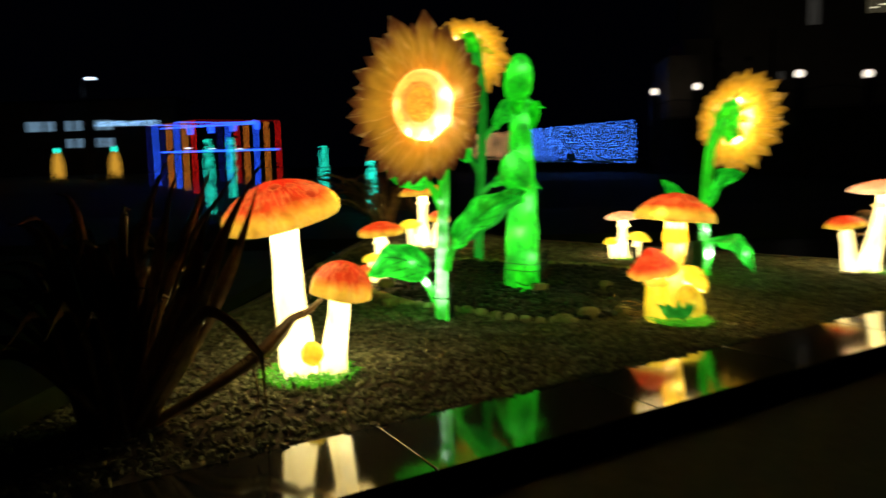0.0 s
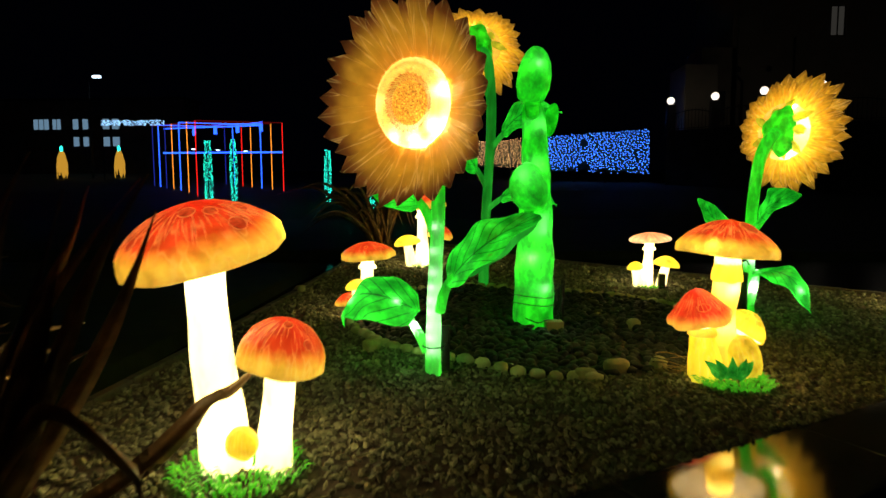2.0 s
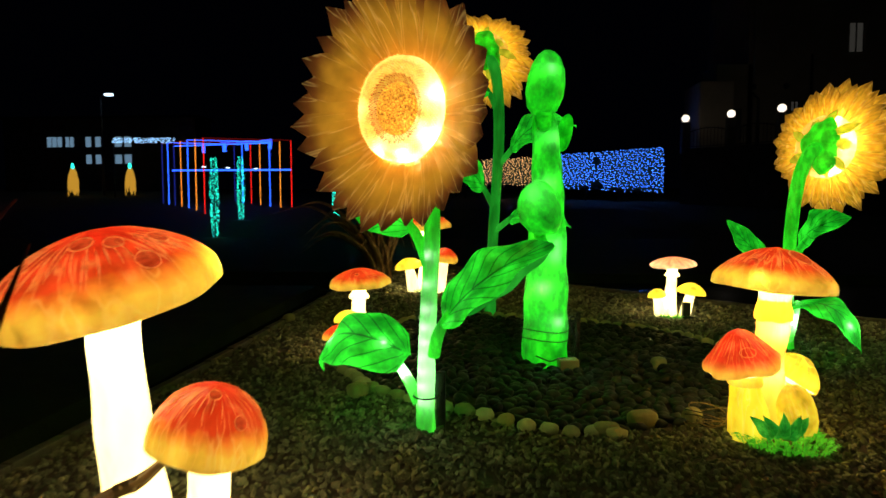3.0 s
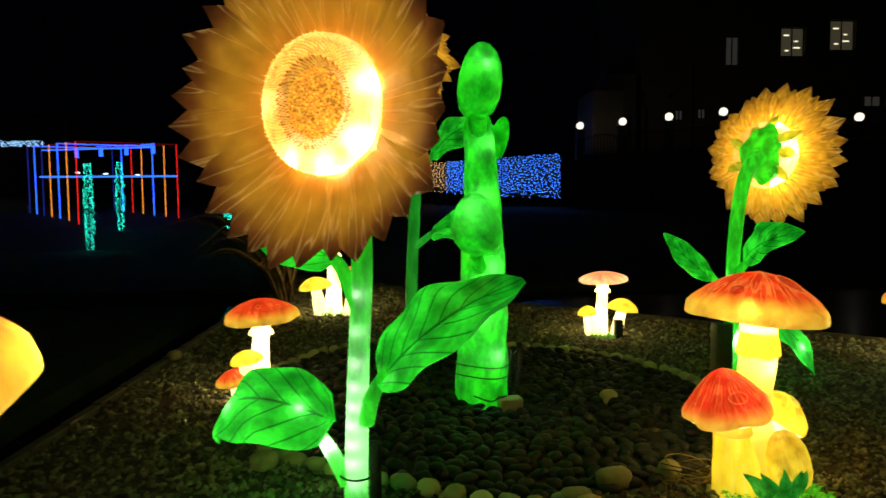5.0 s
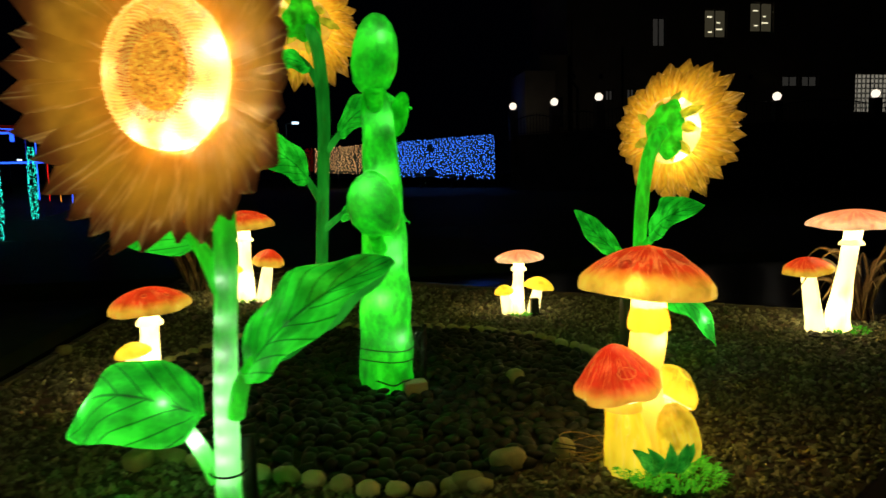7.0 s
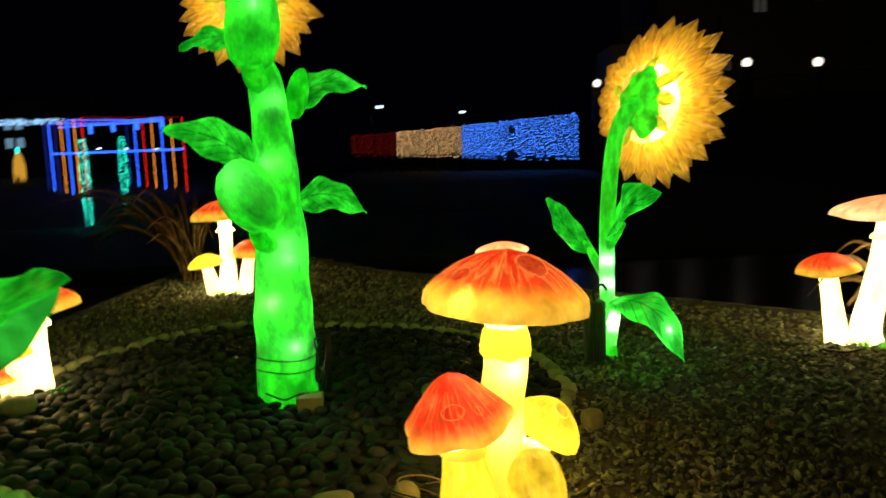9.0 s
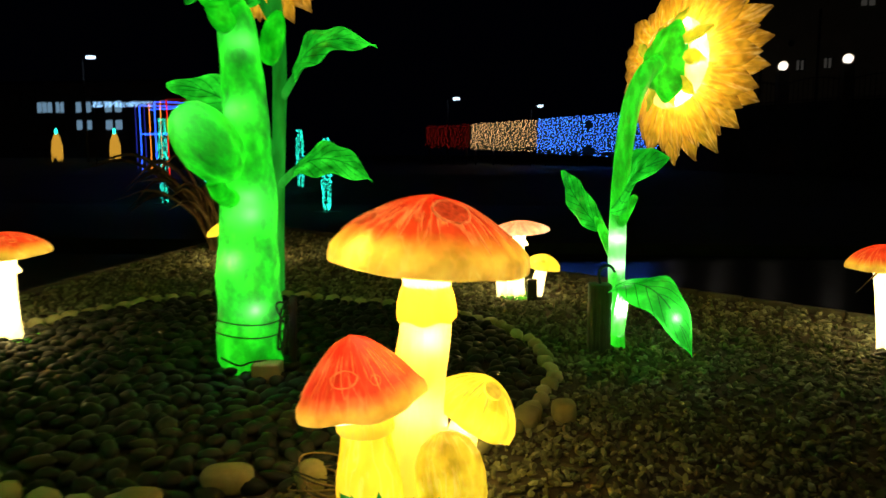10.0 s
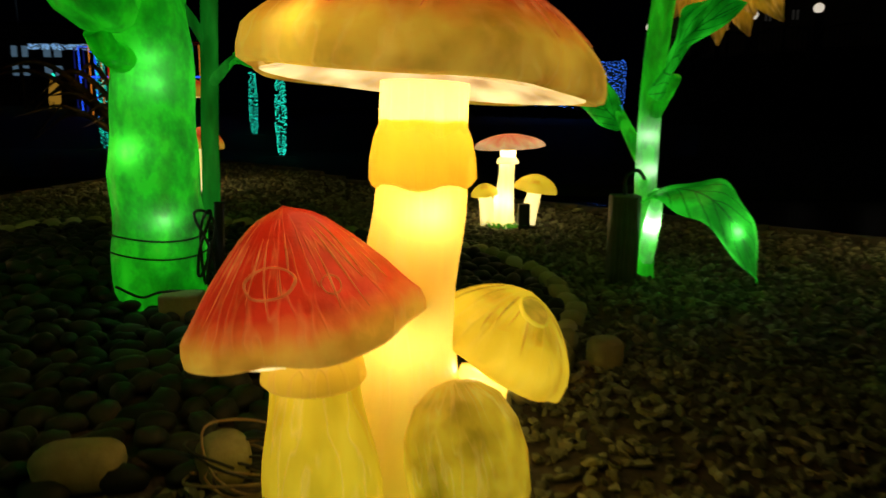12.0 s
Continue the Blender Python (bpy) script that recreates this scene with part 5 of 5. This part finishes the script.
wires()
for i, pts in enumerate(([(-0.55, 4.78), (-0.42, 4.72), (-0.40, 4.6), (-0.46, 4.5)], [(5.15, 8.95), (5.0, 8.85), (5.1, 8.75), (5.25, 8.8)], [(2.82, 10.50), (2.91, 10.46), (2.86, 10.56)])):
    ob = part("cable", tube([(x, y, bed_z(x, y) + 0.02, 0.011) for x, y in pts], 8, 5), M_BLACK)
    tagged(ob, "short black supply cable on the gravel", "cable")
ob = part("transformer", box(bmesh.new(), (2.83, 10.48, bed_z(2.83, 10.48) + 0.10), (0.09, 0.08, 0.2), None, 0.01), M_BLACK)
tagged(ob, "small black transformer beside the pale mushroom", "transformer")


# ---- the far side: light displays ----
def dots(pts, size, mat, parent, name="led_string"):
    """Many tiny lamps, one mesh."""
    base = np.array([(1, 0, 0), (-1, 0, 0), (0, 1, 0), (0, -1, 0), (0, 0, 1), (0, 0, -1)], float) * size
    fc = np.array([(0, 2, 4), (2, 1, 4), (1, 3, 4), (3, 0, 4), (2, 0, 5), (1, 2, 5), (3, 1, 5), (0, 3, 5)])
    pts = np.array(pts, float)
    m = len(pts)
    v = (pts[:, None, :] + base[None]).reshape(-1, 3)
    f = (fc[None] + 6 * np.arange(m)[:, None, None]).reshape(-1, 3)
    me = bpy.data.meshes.new(name)
    me.from_pydata(v.tolist(), [], f.tolist())
    me.materials.append(mat)
    ob = new(name, me)
    ob.parent = parent
    ob["kind"] = "stuff"
    return ob


E_TEAL = led("led_teal", (0.02, 0.9, 0.62), 2.2)
E_BLUE = led("led_blue", (0.02, 0.10, 1.0), 2.4)
E_CYAN = led("led_light_blue", (0.05, 0.20, 1.0), 4.0)
E_ICE = led("led_ice_white", (0.30, 0.60, 1.0), 1.2)
E_RED = led("led_red", (0.9, 0.015, 0.01), 1.0)
E_RED_DIM = led("led_red_dim", (0.12, 0.004, 0.003), 0.7)
E_ORANGE = led("led_orange", (1.0, 0.30, 0.03), 1.1)
E_WARM = led("led_warm_white", (1.0, 0.55, 0.22), 2.0)
E_WHITE = led("led_cold_white", (0.62, 0.82, 1.0), 2.5)
E_DIMBLUE = led("led_blue_dim", (0.02, 0.03, 0.35), 0.6)
E_GLOBE = led("globe_glass", (1.0, 0.88, 0.70), 1.3, True)
E_WIN = led("lit_window", (1.0, 0.86, 0.5), 0.036)
E_LATT = led("lattice_window_light", (1.0, 0.92, 0.72), 0.2)
E_CEIL = led("ceiling_lamp", (1.0, 0.9, 0.6), 1.2)
E_WIN_DIM = led("dim_window", (0.75, 0.70, 0.6), 0.028)
E_WIN_COLD = led("cold_lit_window", (0.40, 0.70, 1.0), 0.24)
E_YELLOW = led("lantern_yellow", (1.0, 0.50, 0.05), 0.45)
E_CREAM = led("lantern_cream", (1.0, 0.72, 0.36), 0.9)
E_PINK = led("lantern_pink", (1.0, 0.32, 0.16), 1.2)


def teal_pole(x, y, h, r, seed):
    z = far_z(y)
    th = thing("light_pole", (x, y, z), "slim pole wound with teal string lights", "light pole", "teal light poles")
    part("pole", tube([(0, 0, 0, 0.03), (0, 0, h, 0.025)], 10, 0), M_STEEL, th)
    part("base_plate", lathe([(0, 0.04), (0.45, 0.035), (0.5, 0.0), (0, 0)], 24), M_EDGING, th)
    rnd = random.Random(seed)
    pts = []
    for i in range(360):
        u = rnd.random()
        a = rnd.uniform(0, TAU)
        rr = 0.75 * r * (0.45 + 0.75 * math.sin(math.pi * min(1, u * 0.75 + 0.12))) * rnd.uniform(0.75, 1.1)
        pts.append((rr * math.cos(a), rr * math.sin(a), 0.08 + u * (h - 0.1)))
    dots(pts, 0.020, E_TEAL, th)


teal_pole(-11.45, 30.75, 3.5, 0.21, 1)
teal_pole(-12.25, 36.0, 3.28, 0.21, 2)
teal_pole(-7.2, 35.5, 2.78, 0.21, 3)
teal_pole(-3.35, 26.0, 2.45, 0.19, 4)


def light_tunnel():
    th = thing("light_tunnel", (-13, 44, far_z(44)), "tunnel of square portals outlined in coloured light tubes", "light display")
    mats = [E_RED, E_ORANGE, E_BLUE, E_ORANGE, E_RED, E_BLUE, E_DIMBLUE]
    o = Vector((-13, 44, far_z(44)))
    for k, mat in enumerate(mats):
        r = Vector((-10.95 - 1.12 * k, 40.5 + 1.45 * k, 0))
        l = r + Vector((-4.35, -1.9, 0))
        top = 4.98 + 0.08 * k
        w = 0.04 if mat is not E_BLUE else 0.05
        for q in (r, l):
            bm = bmesh.new()
            zb = far_z(q.y)
            box(bm, Vector((q.x, q.y, (zb + top) / 2)) - o, (w, w, top - zb))
            part("post", bm, mat if q is r or k in (2, 5) else (E_ORANGE if k % 2 else E_RED if k == 0 else E_DIMBLUE), th, smooth=False)
        bm = tube([(*(Vector((q.x, q.y, top)) - o), w * 0.5) for q in (r, l)], 6, 0)
        part("lintel", bm, mat if k in (2, 5) else E_RED_DIM, th, smooth=False)
    for a, b, w in (((-10.9, 40.2, 3.28), (-19.0, 42.5, 3.38), 0.05), ((-13.2, 43.4, 5.1), (-22.0, 49.0, 5.4), 0.04), ((-12.3, 40.7, 5.0), (-17.5, 46.4, 5.4), 0.04)):
        bm = tube([(*(Vector(a) - o), w), (*(Vector(b) - o), w)], 8, 0)
        part("beam", bm, E_BLUE, th)
    for k in range(4):
        bm = bmesh.new()
        box(bm, Vector((-13.2 - 1.9 * k, 43.6 + 1.1 * k, 5.05)) - o, (0.2, 0.1, 0.6))
        part("bracket", bm, E_BLUE, th, smooth=False)


light_tunnel()


def light_bar():
    th = thing("light_bar", (-28, 56, 0), "long bar of cold white string lights on posts", "light display")
    rnd = random.Random(6)
    pts = [(-2.6 + 5.4 * rnd.random(), rnd.uniform(-0.1, 0.1), 6.5 + rnd.uniform(-0.2, 0.2) - 0.03 * i / 260) for i in range(260)]
    dots(pts, 0.055, E_ICE, th)
    for x in (-2.5, 2.6):
        part("post", tube([(x, 0, far_z(56), 0.06), (x, 0, 7.2, 0.05)], 8, 0), M_STEEL, th)


light_bar()


def light_net(a, b, z0a, z1a, z0b, z1b, mat, n, size, label, seed, bare=0.0):
    a, b = Vector((*a, 0)), Vector((*b, 0))
    th = thing("light_net", (a + b) / 2, label, "light display", "light nets")
    rnd = random.Random(seed)
    pts = []
    rows = 20
    cols = n // rows
    holes = [(0.44, 0.75, 0.035), (0.45, 0.12, 0.05), (0.40, 0.62, 0.02)]
    for i in range(cols):
        for j in range(rows):
            u, v = (i + rnd.uniform(0.1, 0.9)) / cols, (j + rnd.uniform(0.1, 0.9)) / rows
            if bare and any(math.hypot((u - hu), (v - hv) * 0.4) < hr for hu, hv, hr in holes):
                continue
            if v < 0.12 and rnd.random() < 0.55:
                continue
            p = a.lerp(b, u) - (a + b) / 2
            z = (z0a + (z0b - z0a) * u) * (1 - v) + (z1a + (z1b - z1a) * u) * v
            pts.append((p.x + rnd.uniform(-0.05, 0.05), p.y - 0.12 + rnd.uniform(-0.05, 0.05), z))
    dots(pts, size, mat, th)
    d = b - a
    ang = math.atan2(d.y, d.x)
    bm = bmesh.new()
    zz = (z0a + z1a + z0b + z1b) / 4
    g = far_z((a.y + b.y) / 2)
    box(bm, (0, 0.45, zz), (d.length - 0.05, 0.25, max(z1a, z1b) - max(z0a, z0b) - 0.1), Matrix.Rotation(ang, 4, "Z"), 0.05)
    part("hedge_core", bm, M_HEDGE, th, smooth=False)
    for u in (0.08, 0.36, 0.64, 0.92):
        p = a.lerp(b, u) - (a + b) / 2
        part("post", tube([(p.x, p.y + 0.15, g - 0.3, 0.06), (p.x, p.y + 0.15, zz, 0.05)], 8, 0), M_STEEL, th)


light_net((4.6, 52.0), (12.0, 48.0), 2.45, 4.80, 1.95, 5.06, E_CYAN, 1000, 0.035, "hedge covered with a net of blue lights", 1, 1)
light_net((-0.15, 54.0), (4.55, 52.02), 2.75, 4.65, 2.55, 4.78, E_WARM, 520, 0.032, "hedge covered with a net of warm white lights", 2)
light_net((-3.7, 56.0), (-0.2, 54.02), 3.0, 4.6, 2.8, 4.64, E_RED_DIM, 300, 0.05, "hedge with a dim red light net", 3)


def yellow_lantern(x, y, h):
    th = thing("flower_lantern", (x, y, far_z(y)), "far yellow lantern shaped like draped petals", "lantern", "far flower lanterns")
    for k in range(7):
        a = TAU * k / 7
        b = (0.15 * math.cos(a), 0.15 * math.sin(a), h * 0.82)
        t = (0.40 * math.cos(a), 0.40 * math.sin(a), 0.05 + 0.25 * (k % 2))
        part("petal", leaf_mesh(b, t, (math.cos(a), math.sin(a), 0.3), 0.46, 0.12, 0.08, -0.1, 0.9, 0.05, 10, 4, k), E_YELLOW, th)
    part("bud", rock((0.28, 0.28, 0.6), 3, 2, 0.1), E_TEAL, th, m=Matrix.Translation((0, 0, h * 0.88)))


yellow_lantern(-36.5, 59.8, 3.0)
yellow_lantern(-31.9, 61.0, 3.0)


def bird_lantern(x, y, skin, label):
    th = thing("bird_lantern", (x, y, far_z(y)), label, "lantern", "far bird lanterns")
    part("body", rock((1.0, 0.5, 0.8), 5, 2, 0.15), skin, th, m=Matrix.Translation((0.1, 0, 1.1)))
    part("wing", leaf_mesh((0, 0, 1.1), (-1.0, 0, 2.2), (0, -1, 0.1), 0.55, 0.05, 0.1, 0.05, 0.8, 0.03, 10, 4), skin, th)
    part("neck", tube([(0.3, 0, 1.2, 0.14), (0.55, 0, 1.7, 0.1), (0.35, 0, 2.0, 0.09), (0.6, 0, 2.2, 0.1)], 10), skin, th)
    for x in (-0.05, 0.2):
        part("leg", tube([(x, 0, 0.0, 0.05), (x + 0.05, 0, 0.9, 0.06)], 8, 0), skin, th)


bird_lantern(-34.0, 44.8, E_PINK, "far glowing pink bird lantern with raised wing")
bird_lantern(-38.8, 42.6, E_CREAM, "far glowing cream bird lantern with raised wing")


def street_lamp(x, y, ztop, size, label):
    g = far_z(y)
    th = thing("street_lamp", (x, y, g), label, "street lamp", "street lamps")
    part("pole", tube([(0, 0, 0, 0.09), (0, 0, ztop - g, 0.06)], 10, 0), M_STEEL, th)
    part("arm", tube([(0, 0, ztop - g, 0.05), (0.5, 0, ztop - g + 0.15, 0.045)], 8, 0), M_STEEL, th)
    part("lamp_head", box(bmesh.new(), (0.75, 0, ztop - g + 0.12), (size * 1.6, size, size * 0.5), None, 0.05), E_WHITE, th)


street_lamp(-33.8, 60, 10.75, 0.42, "tall far street lamp with white head")
street_lamp(-2.4, 60, 6.95, 0.34, "far street lamp behind the light nets")
street_lamp(4.4, 60, 6.30, 0.28, "small far street lamp")
for x, y, z in ((-24.5, 58, 4.3), (-22.4, 58, 4.2), (-20.0, 58, 4.1)):
    street_lamp(x, y, z, 0.2, "low far path lamp beyond the tunnel")


def far_hall():
    th = thing("far_building", (-42.5, 74, far_z(74)), "distant dark building with cold lit windows", "building")
    g = far_z(74)
    bm = bmesh.new()
    box(bm, (0, 2, 3.6), (22, 4, 8.6))
    part("wall", bm, M_WALL_DARK, th, smooth=False)
    bm = bmesh.new()
    box(bm, (0, 2, 8.05), (22.6, 4.6, 0.3))
    part("roof", bm, M_STEEL, th, smooth=False)
    for x, w in ((-5.7, 0.5), (-5.1, 0.5), (-4.5, 0.5), (-3.6, 0.4), (-3.1, 0.4), (-1.2, 0.6), (-0.1, 0.6), (2.2, 0.75), (3.3, 0.75)):
        for z, h in ((5.4, 1.1), (3.5, 1.0)):
            if z < 4 and x < -2:
                continue
            bm = bmesh.new()
            box(bm, (x, -0.03, z), (w, 0.06, h), None, 0.015)
            part("window", bm, E_WIN_COLD, th, smooth=False)


far_hall()


# ---- the building on the slope ----
def slope_building():
    y0 = 48.0
    g = 1.2
    th = thing("apartment_building", (30, y0, g - 0.1), "pale rendered building with a few lit windows", "building")

    def P(x, z, dy=0.0):
        return (x - 30, dy, z - g)
    holes = [(24.0, 12.1, 1.0, 2.0, E_WIN_DIM), (28.3, 12.75, 1.75, 2.0, E_WIN), (31.9, 13.25, 1.85, 2.1, E_WIN), (34.3, 8.75, 1.35, 0.8, E_WIN_DIM), (35.9, 8.75, 1.35, 0.8, E_WIN_DIM),
             (20.3, 7.75, 0.6, 0.75, E_WIN_DIM), (21.9, 7.85, 0.6, 0.75, E_WIN_DIM), (41.1, 7.9, 2.9, 2.9, E_LATT)]
    # wall built as columns between the openings so that these go through it
    xs = sorted({17.6, 62.0} | {x - w / 2 for x, z, w, h, m in holes} | {x + w / 2 for x, z, w, h, m in holes})
    bm = bmesh.new()
    for a, b in zip(xs, xs[1:]):
        cuts = [(z - h / 2, z + h / 2) for x, z, w, h, m in holes if x - w / 2 < (a + b) / 2 < x + w / 2]
        lo = g
        for c0, c1 in sorted(cuts) + [(17.5, 17.5)]:
            if c0 > lo:
                part("wall", box(bmesh.new(), P((a + b) / 2, (lo + c0) / 2, 0.2), (b - a, 0.4, c0 - lo)), M_WALL, th, smooth=False)
            lo = c1
    bm = bmesh.new()
    box(bm, P(40, 17.6, 4), (46, 9, 0.4), None, 0.05)
    part("roof", bm, M_WALL_DARK, th, smooth=False)
    for x in (17.5, 62.1):
        bm = bmesh.new()
        box(bm, P(x, 9.3, 4.2), (0.4, 8, 16.4))
        part("side_wall", bm, M_WALL, th, smooth=False)
    for x, z, w, h, mat in holes:
        win = part("window", box(bmesh.new(), P(x, z, 0.30), (w, 0.03, h)), mat, th, smooth=False)
        bm = bmesh.new()
        for dx, dz, sx, sz in ((-w / 2 + 0.04, 0, 0.08, h), (w / 2 - 0.04, 0, 0.08, h), (0, h / 2 - 0.04, w, 0.08), (0, -h / 2 + 0.04, w, 0.08), (0, 0, 0.07, h)):
            box(bm, P(x + dx, z + dz, 0.20), (sx, 0.07, sz))
        part("frame", bm, M_WALL_DARK, win, smooth=False)
        part("sill", box(bmesh.new(), P(x, z - h / 2 - 0.05, -0.08), (w + 0.2, 0.24, 0.08), None, 0.01), M_WALL, win, smooth=False)
        if mat is E_WIN and w < 2.5:
            for dx, dz, sx in ((-0.3, -0.55, 0.3), (0.35, 0.1, 0.25), (0.4, -0.35, 0.5), (-0.35, 0.5, 0.4)):
                part("room_lamp", box(bmesh.new(), P(x + dx, z + dz, 0.27), (sx, 0.02, 0.09), None, 0.008), E_CEIL, win, smooth=False)
        if w > 2.5:
            ring = mesh_of("lattice_ring", tube([(0.2 * math.cos(a), 0, 0.2 * math.sin(a), 0.035) for a in [TAU * q / 12 for q in range(13)]], 5, 0), M_WALL_DARK)
            for k in range(8):
                for q in range(8):
                    ob = new("lattice_ring", ring)
                    ob.parent = win
                    ob.matrix_local = Matrix.Translation(P(x - w / 2 + w * (k + 0.5) / 8, z - h / 2 + h * (q + 0.5) / 8, 0.22))
    # low porch at the corner, drainpipe, door and wall fittings
    bm = bmesh.new()
    box(bm, P(14.9, 5.0, 0.6), (2.1, 3.6, 8.4), None, 0.04)
    part("porch", bm, M_WALL, th, smooth=False)
    bm = bmesh.new()
    box(bm, P(16.6, 5.8, 1.8), (2.6, 3.2, 9.4), None, 0.04)
    part("annexe", bm, M_WALL, th, smooth=False)
    part("drainpipe", tube([(*P(21.2, 3.4, -0.08), 0.07), (*P(21.2, 11.0, -0.08), 0.07)], 10, 0), M_STEEL, th)
    part("drainpipe", tube([(*P(17.9, 3.4, -0.08), 0.09), (*P(17.9, 8.2, -0.08), 0.09), (*P(17.5, 8.6, -0.1), 0.09)], 10, 0), M_STEEL, th)
    dr = part("door", box(bmesh.new(), P(16.1, 6.6, -0.06), (1.5, 0.08, 2.0), None, 0.02), M_STEEL, th, smooth=False)
    for x in (17.6, 19.6, 31.0):
        part("wall_fitting", rock((0.35, 0.3, 0.4), 4, 2, 0.1), M_STEEL, th, m=Matrix.Translation(P(x, 9.0, -0.1)))


slope_building()


def fence_line():
    """Retaining wall with railings and globe lamps on piers."""
    piers = [(12.75, 46.0, 6.66), (14.85, 44.0, 6.68), (16.95, 42.0, 6.72), (19.25, 40.0, 6.74), (22.5, 39.0, 6.5), (25.9, 38.0, 6.2), (31.9, 37.6, 6.3), (38.5, 37.2, 6.3)]
    wall = thing("retaining_wall", (22, 41, 0), "dark retaining wall below the building's fence", "wall", kind="structure")
    for i, ((x0, y0, z0), (x1, y1, z1)) in enumerate(zip(piers, piers[1:])):
        d = Vector((x1 - x0, y1 - y0, 0))
        ang = math.atan2(d.y, d.x)
        top = 4.75
        bm = bmesh.new()
        box(bm, ((x0 + x1) / 2 - 22, (y0 + y1) / 2 - 41, (top + 0.5) / 2), (d.length + 0.2, 0.5, top - 0.5), Matrix.Rotation(ang, 4, "Z"))
        part("wall_section", bm, M_WALL_DARK, wall, smooth=False)
        rail = thing("railing", ((x0 + x1) / 2, (y0 + y1) / 2, top), "black iron railing with pointed bars and arched top", "railing", "fence railings", turn=math.degrees(ang))
        n = max(8, int(d.length / 0.22))
        arch = [(-d.length / 2 + d.length * k / 12, 0, 0.95 + 0.28 * math.sin(math.pi * k / 12), 0.03) for k in range(13)]
        part("top_rail", tube(arch, 8, 2), M_STEEL, rail)
        part("bottom_rail", tube([(-d.length / 2, 0, 0.12, 0.025), (d.length / 2, 0, 0.12, 0.025)], 8, 0), M_STEEL, rail)
        for k in range(n):
            u = (k + 0.5) / n
            h = 1.12 + 0.28 * math.sin(math.pi * u)
            part("bar", tube([(-d.length / 2 + d.length * u, 0, 0, 0.018), (-d.length / 2 + d.length * u, 0, h - 0.1, 0.018), (-d.length / 2 + d.length * u, 0, h, 0.003)], 5, 0), M_STEEL, rail)
    for x, y, z in piers:
        lamp = thing("globe_lamp", (x, y, 4.6), "white globe lamp on a dark pier", "lamp", "fence globe lamps")
        part("pier", box(bmesh.new(), (0, 0, (z - 5.0) / 2), (0.5, 0.5, z - 5.0 + 0.3), None, 0.03), M_WALL_DARK, lamp, smooth=False)
        part("neck", tube([(0, 0, z - 5.0, 0.06), (0, 0, z - 4.8, 0.08)], 10, 0), M_STEEL, lamp)
        bm = bmesh.new()
        bmesh.ops.create_uvsphere(bm, u_segments=16, v_segments=10, radius=0.24)
        part("globe", bm, E_GLOBE, lamp, m=Matrix.Translation((0, 0, z - 4.6)))


fence_line()


# ---- small pieces of the ground, last ----
def build_border():
    th = thing("stone_border", (RC[0], RC[1], 0), "ring of rounded pale border stones round the pebbles", "border", kind="structure")
    meshes = [mesh_of("border_stone", rock((0.145, 0.10, 0.085), 40 + k, 2, 0.25, 0.85), M_BORDER) for k in range(8)]
    rnd = random.Random(17)
    n = 84
    for k in range(n):
        a = TAU * k / n
        x, y = RC[0] + RX * math.cos(a), RC[1] + RY * math.sin(a)
        if 1.3 < x < 2.6 and y < 7.1:
            continue
        f = 1 + rnd.uniform(-0.012, 0.012)
        ob = new("border_stone", rnd.choice(meshes))
        ob.parent = th
        ob.matrix_local = pose((x - RC[0]) * f, (y - RC[1]) * f, bed_z(x, y) + 0.018, rnd.uniform(-12, 12), rnd.uniform(-12, 12), math.degrees(a) + 90 + rnd.uniform(-18, 18)) @ Matrix.Diagonal((rnd.uniform(0.75, 1.15), rnd.uniform(0.85, 1.15), rnd.uniform(0.85, 1.1), 1))


def build_pebbles():
    th = thing("pebble_bed", (RC[0], RC[1], 0), "bed of smooth dark rounded pebbles inside the ring", "pebbles", kind="structure")
    rnd = random.Random(23)
    meshes = [mesh_of("pebble", rock((0.125, 0.092, 0.062), 60 + k, 2, 0.22), M_PEBBLE) for k in range(8)]
    spots = []
    grid = {}
    tries = 0
    while tries < 26000 and len(spots) < 1900:
        tries += 1
        a, d = rnd.uniform(0, TAU), math.sqrt(rnd.random()) * 0.965
        x, y = RC[0] + RX * d * math.cos(a), RC[1] + RY * d * math.sin(a)
        key = (int(x / 0.09), int(y / 0.09))
        near = [p for i in (-1, 0, 1) for j in (-1, 0, 1) for p in grid.get((key[0] + i, key[1] + j), ())]
        low = any((p[0] - x) ** 2 + (p[1] - y) ** 2 < 0.083 ** 2 for p in near)
        if low:
            continue
        grid.setdefault(key, []).append((x, y))
        spots.append((x, y))
    spots.sort(key=lambda p: (p[0] - 1.4) ** 2 + (p[1] - 6.0) ** 2)
    vs, fs, base = [], [], 0
    for i, (x, y) in enumerate(spots):
        m = pose(x - RC[0], y - RC[1], bed_z(x, y) + rnd.uniform(0.0, 0.022), rnd.uniform(-22, 22), rnd.uniform(-22, 22), rnd.uniform(0, 360)) @ Matrix.Diagonal((rnd.uniform(0.75, 1.25), rnd.uniform(0.75, 1.25), rnd.uniform(0.8, 1.3), 1))
        me = meshes[i % 8]
        if i < 300:
            ob = new("pebble", me)
            ob.parent = th
            ob.matrix_local = m
        else:
            for v in me.vertices:
                vs.append(tuple(m @ v.co))
            for p in me.polygons:
                fs.append([base + q for q in p.vertices])
            base += len(me.vertices)
    me = bpy.data.meshes.new("pebbles")
    me.from_pydata(vs, [], fs)
    me.materials.append(M_PEBBLE)
    me.polygons.foreach_set("use_smooth", [True] * len(me.polygons))
    ob = new("pebbles", me)
    ob.parent = th
    ob["kind"] = "stuff"


build_border()
build_pebbles()
build_gravel()
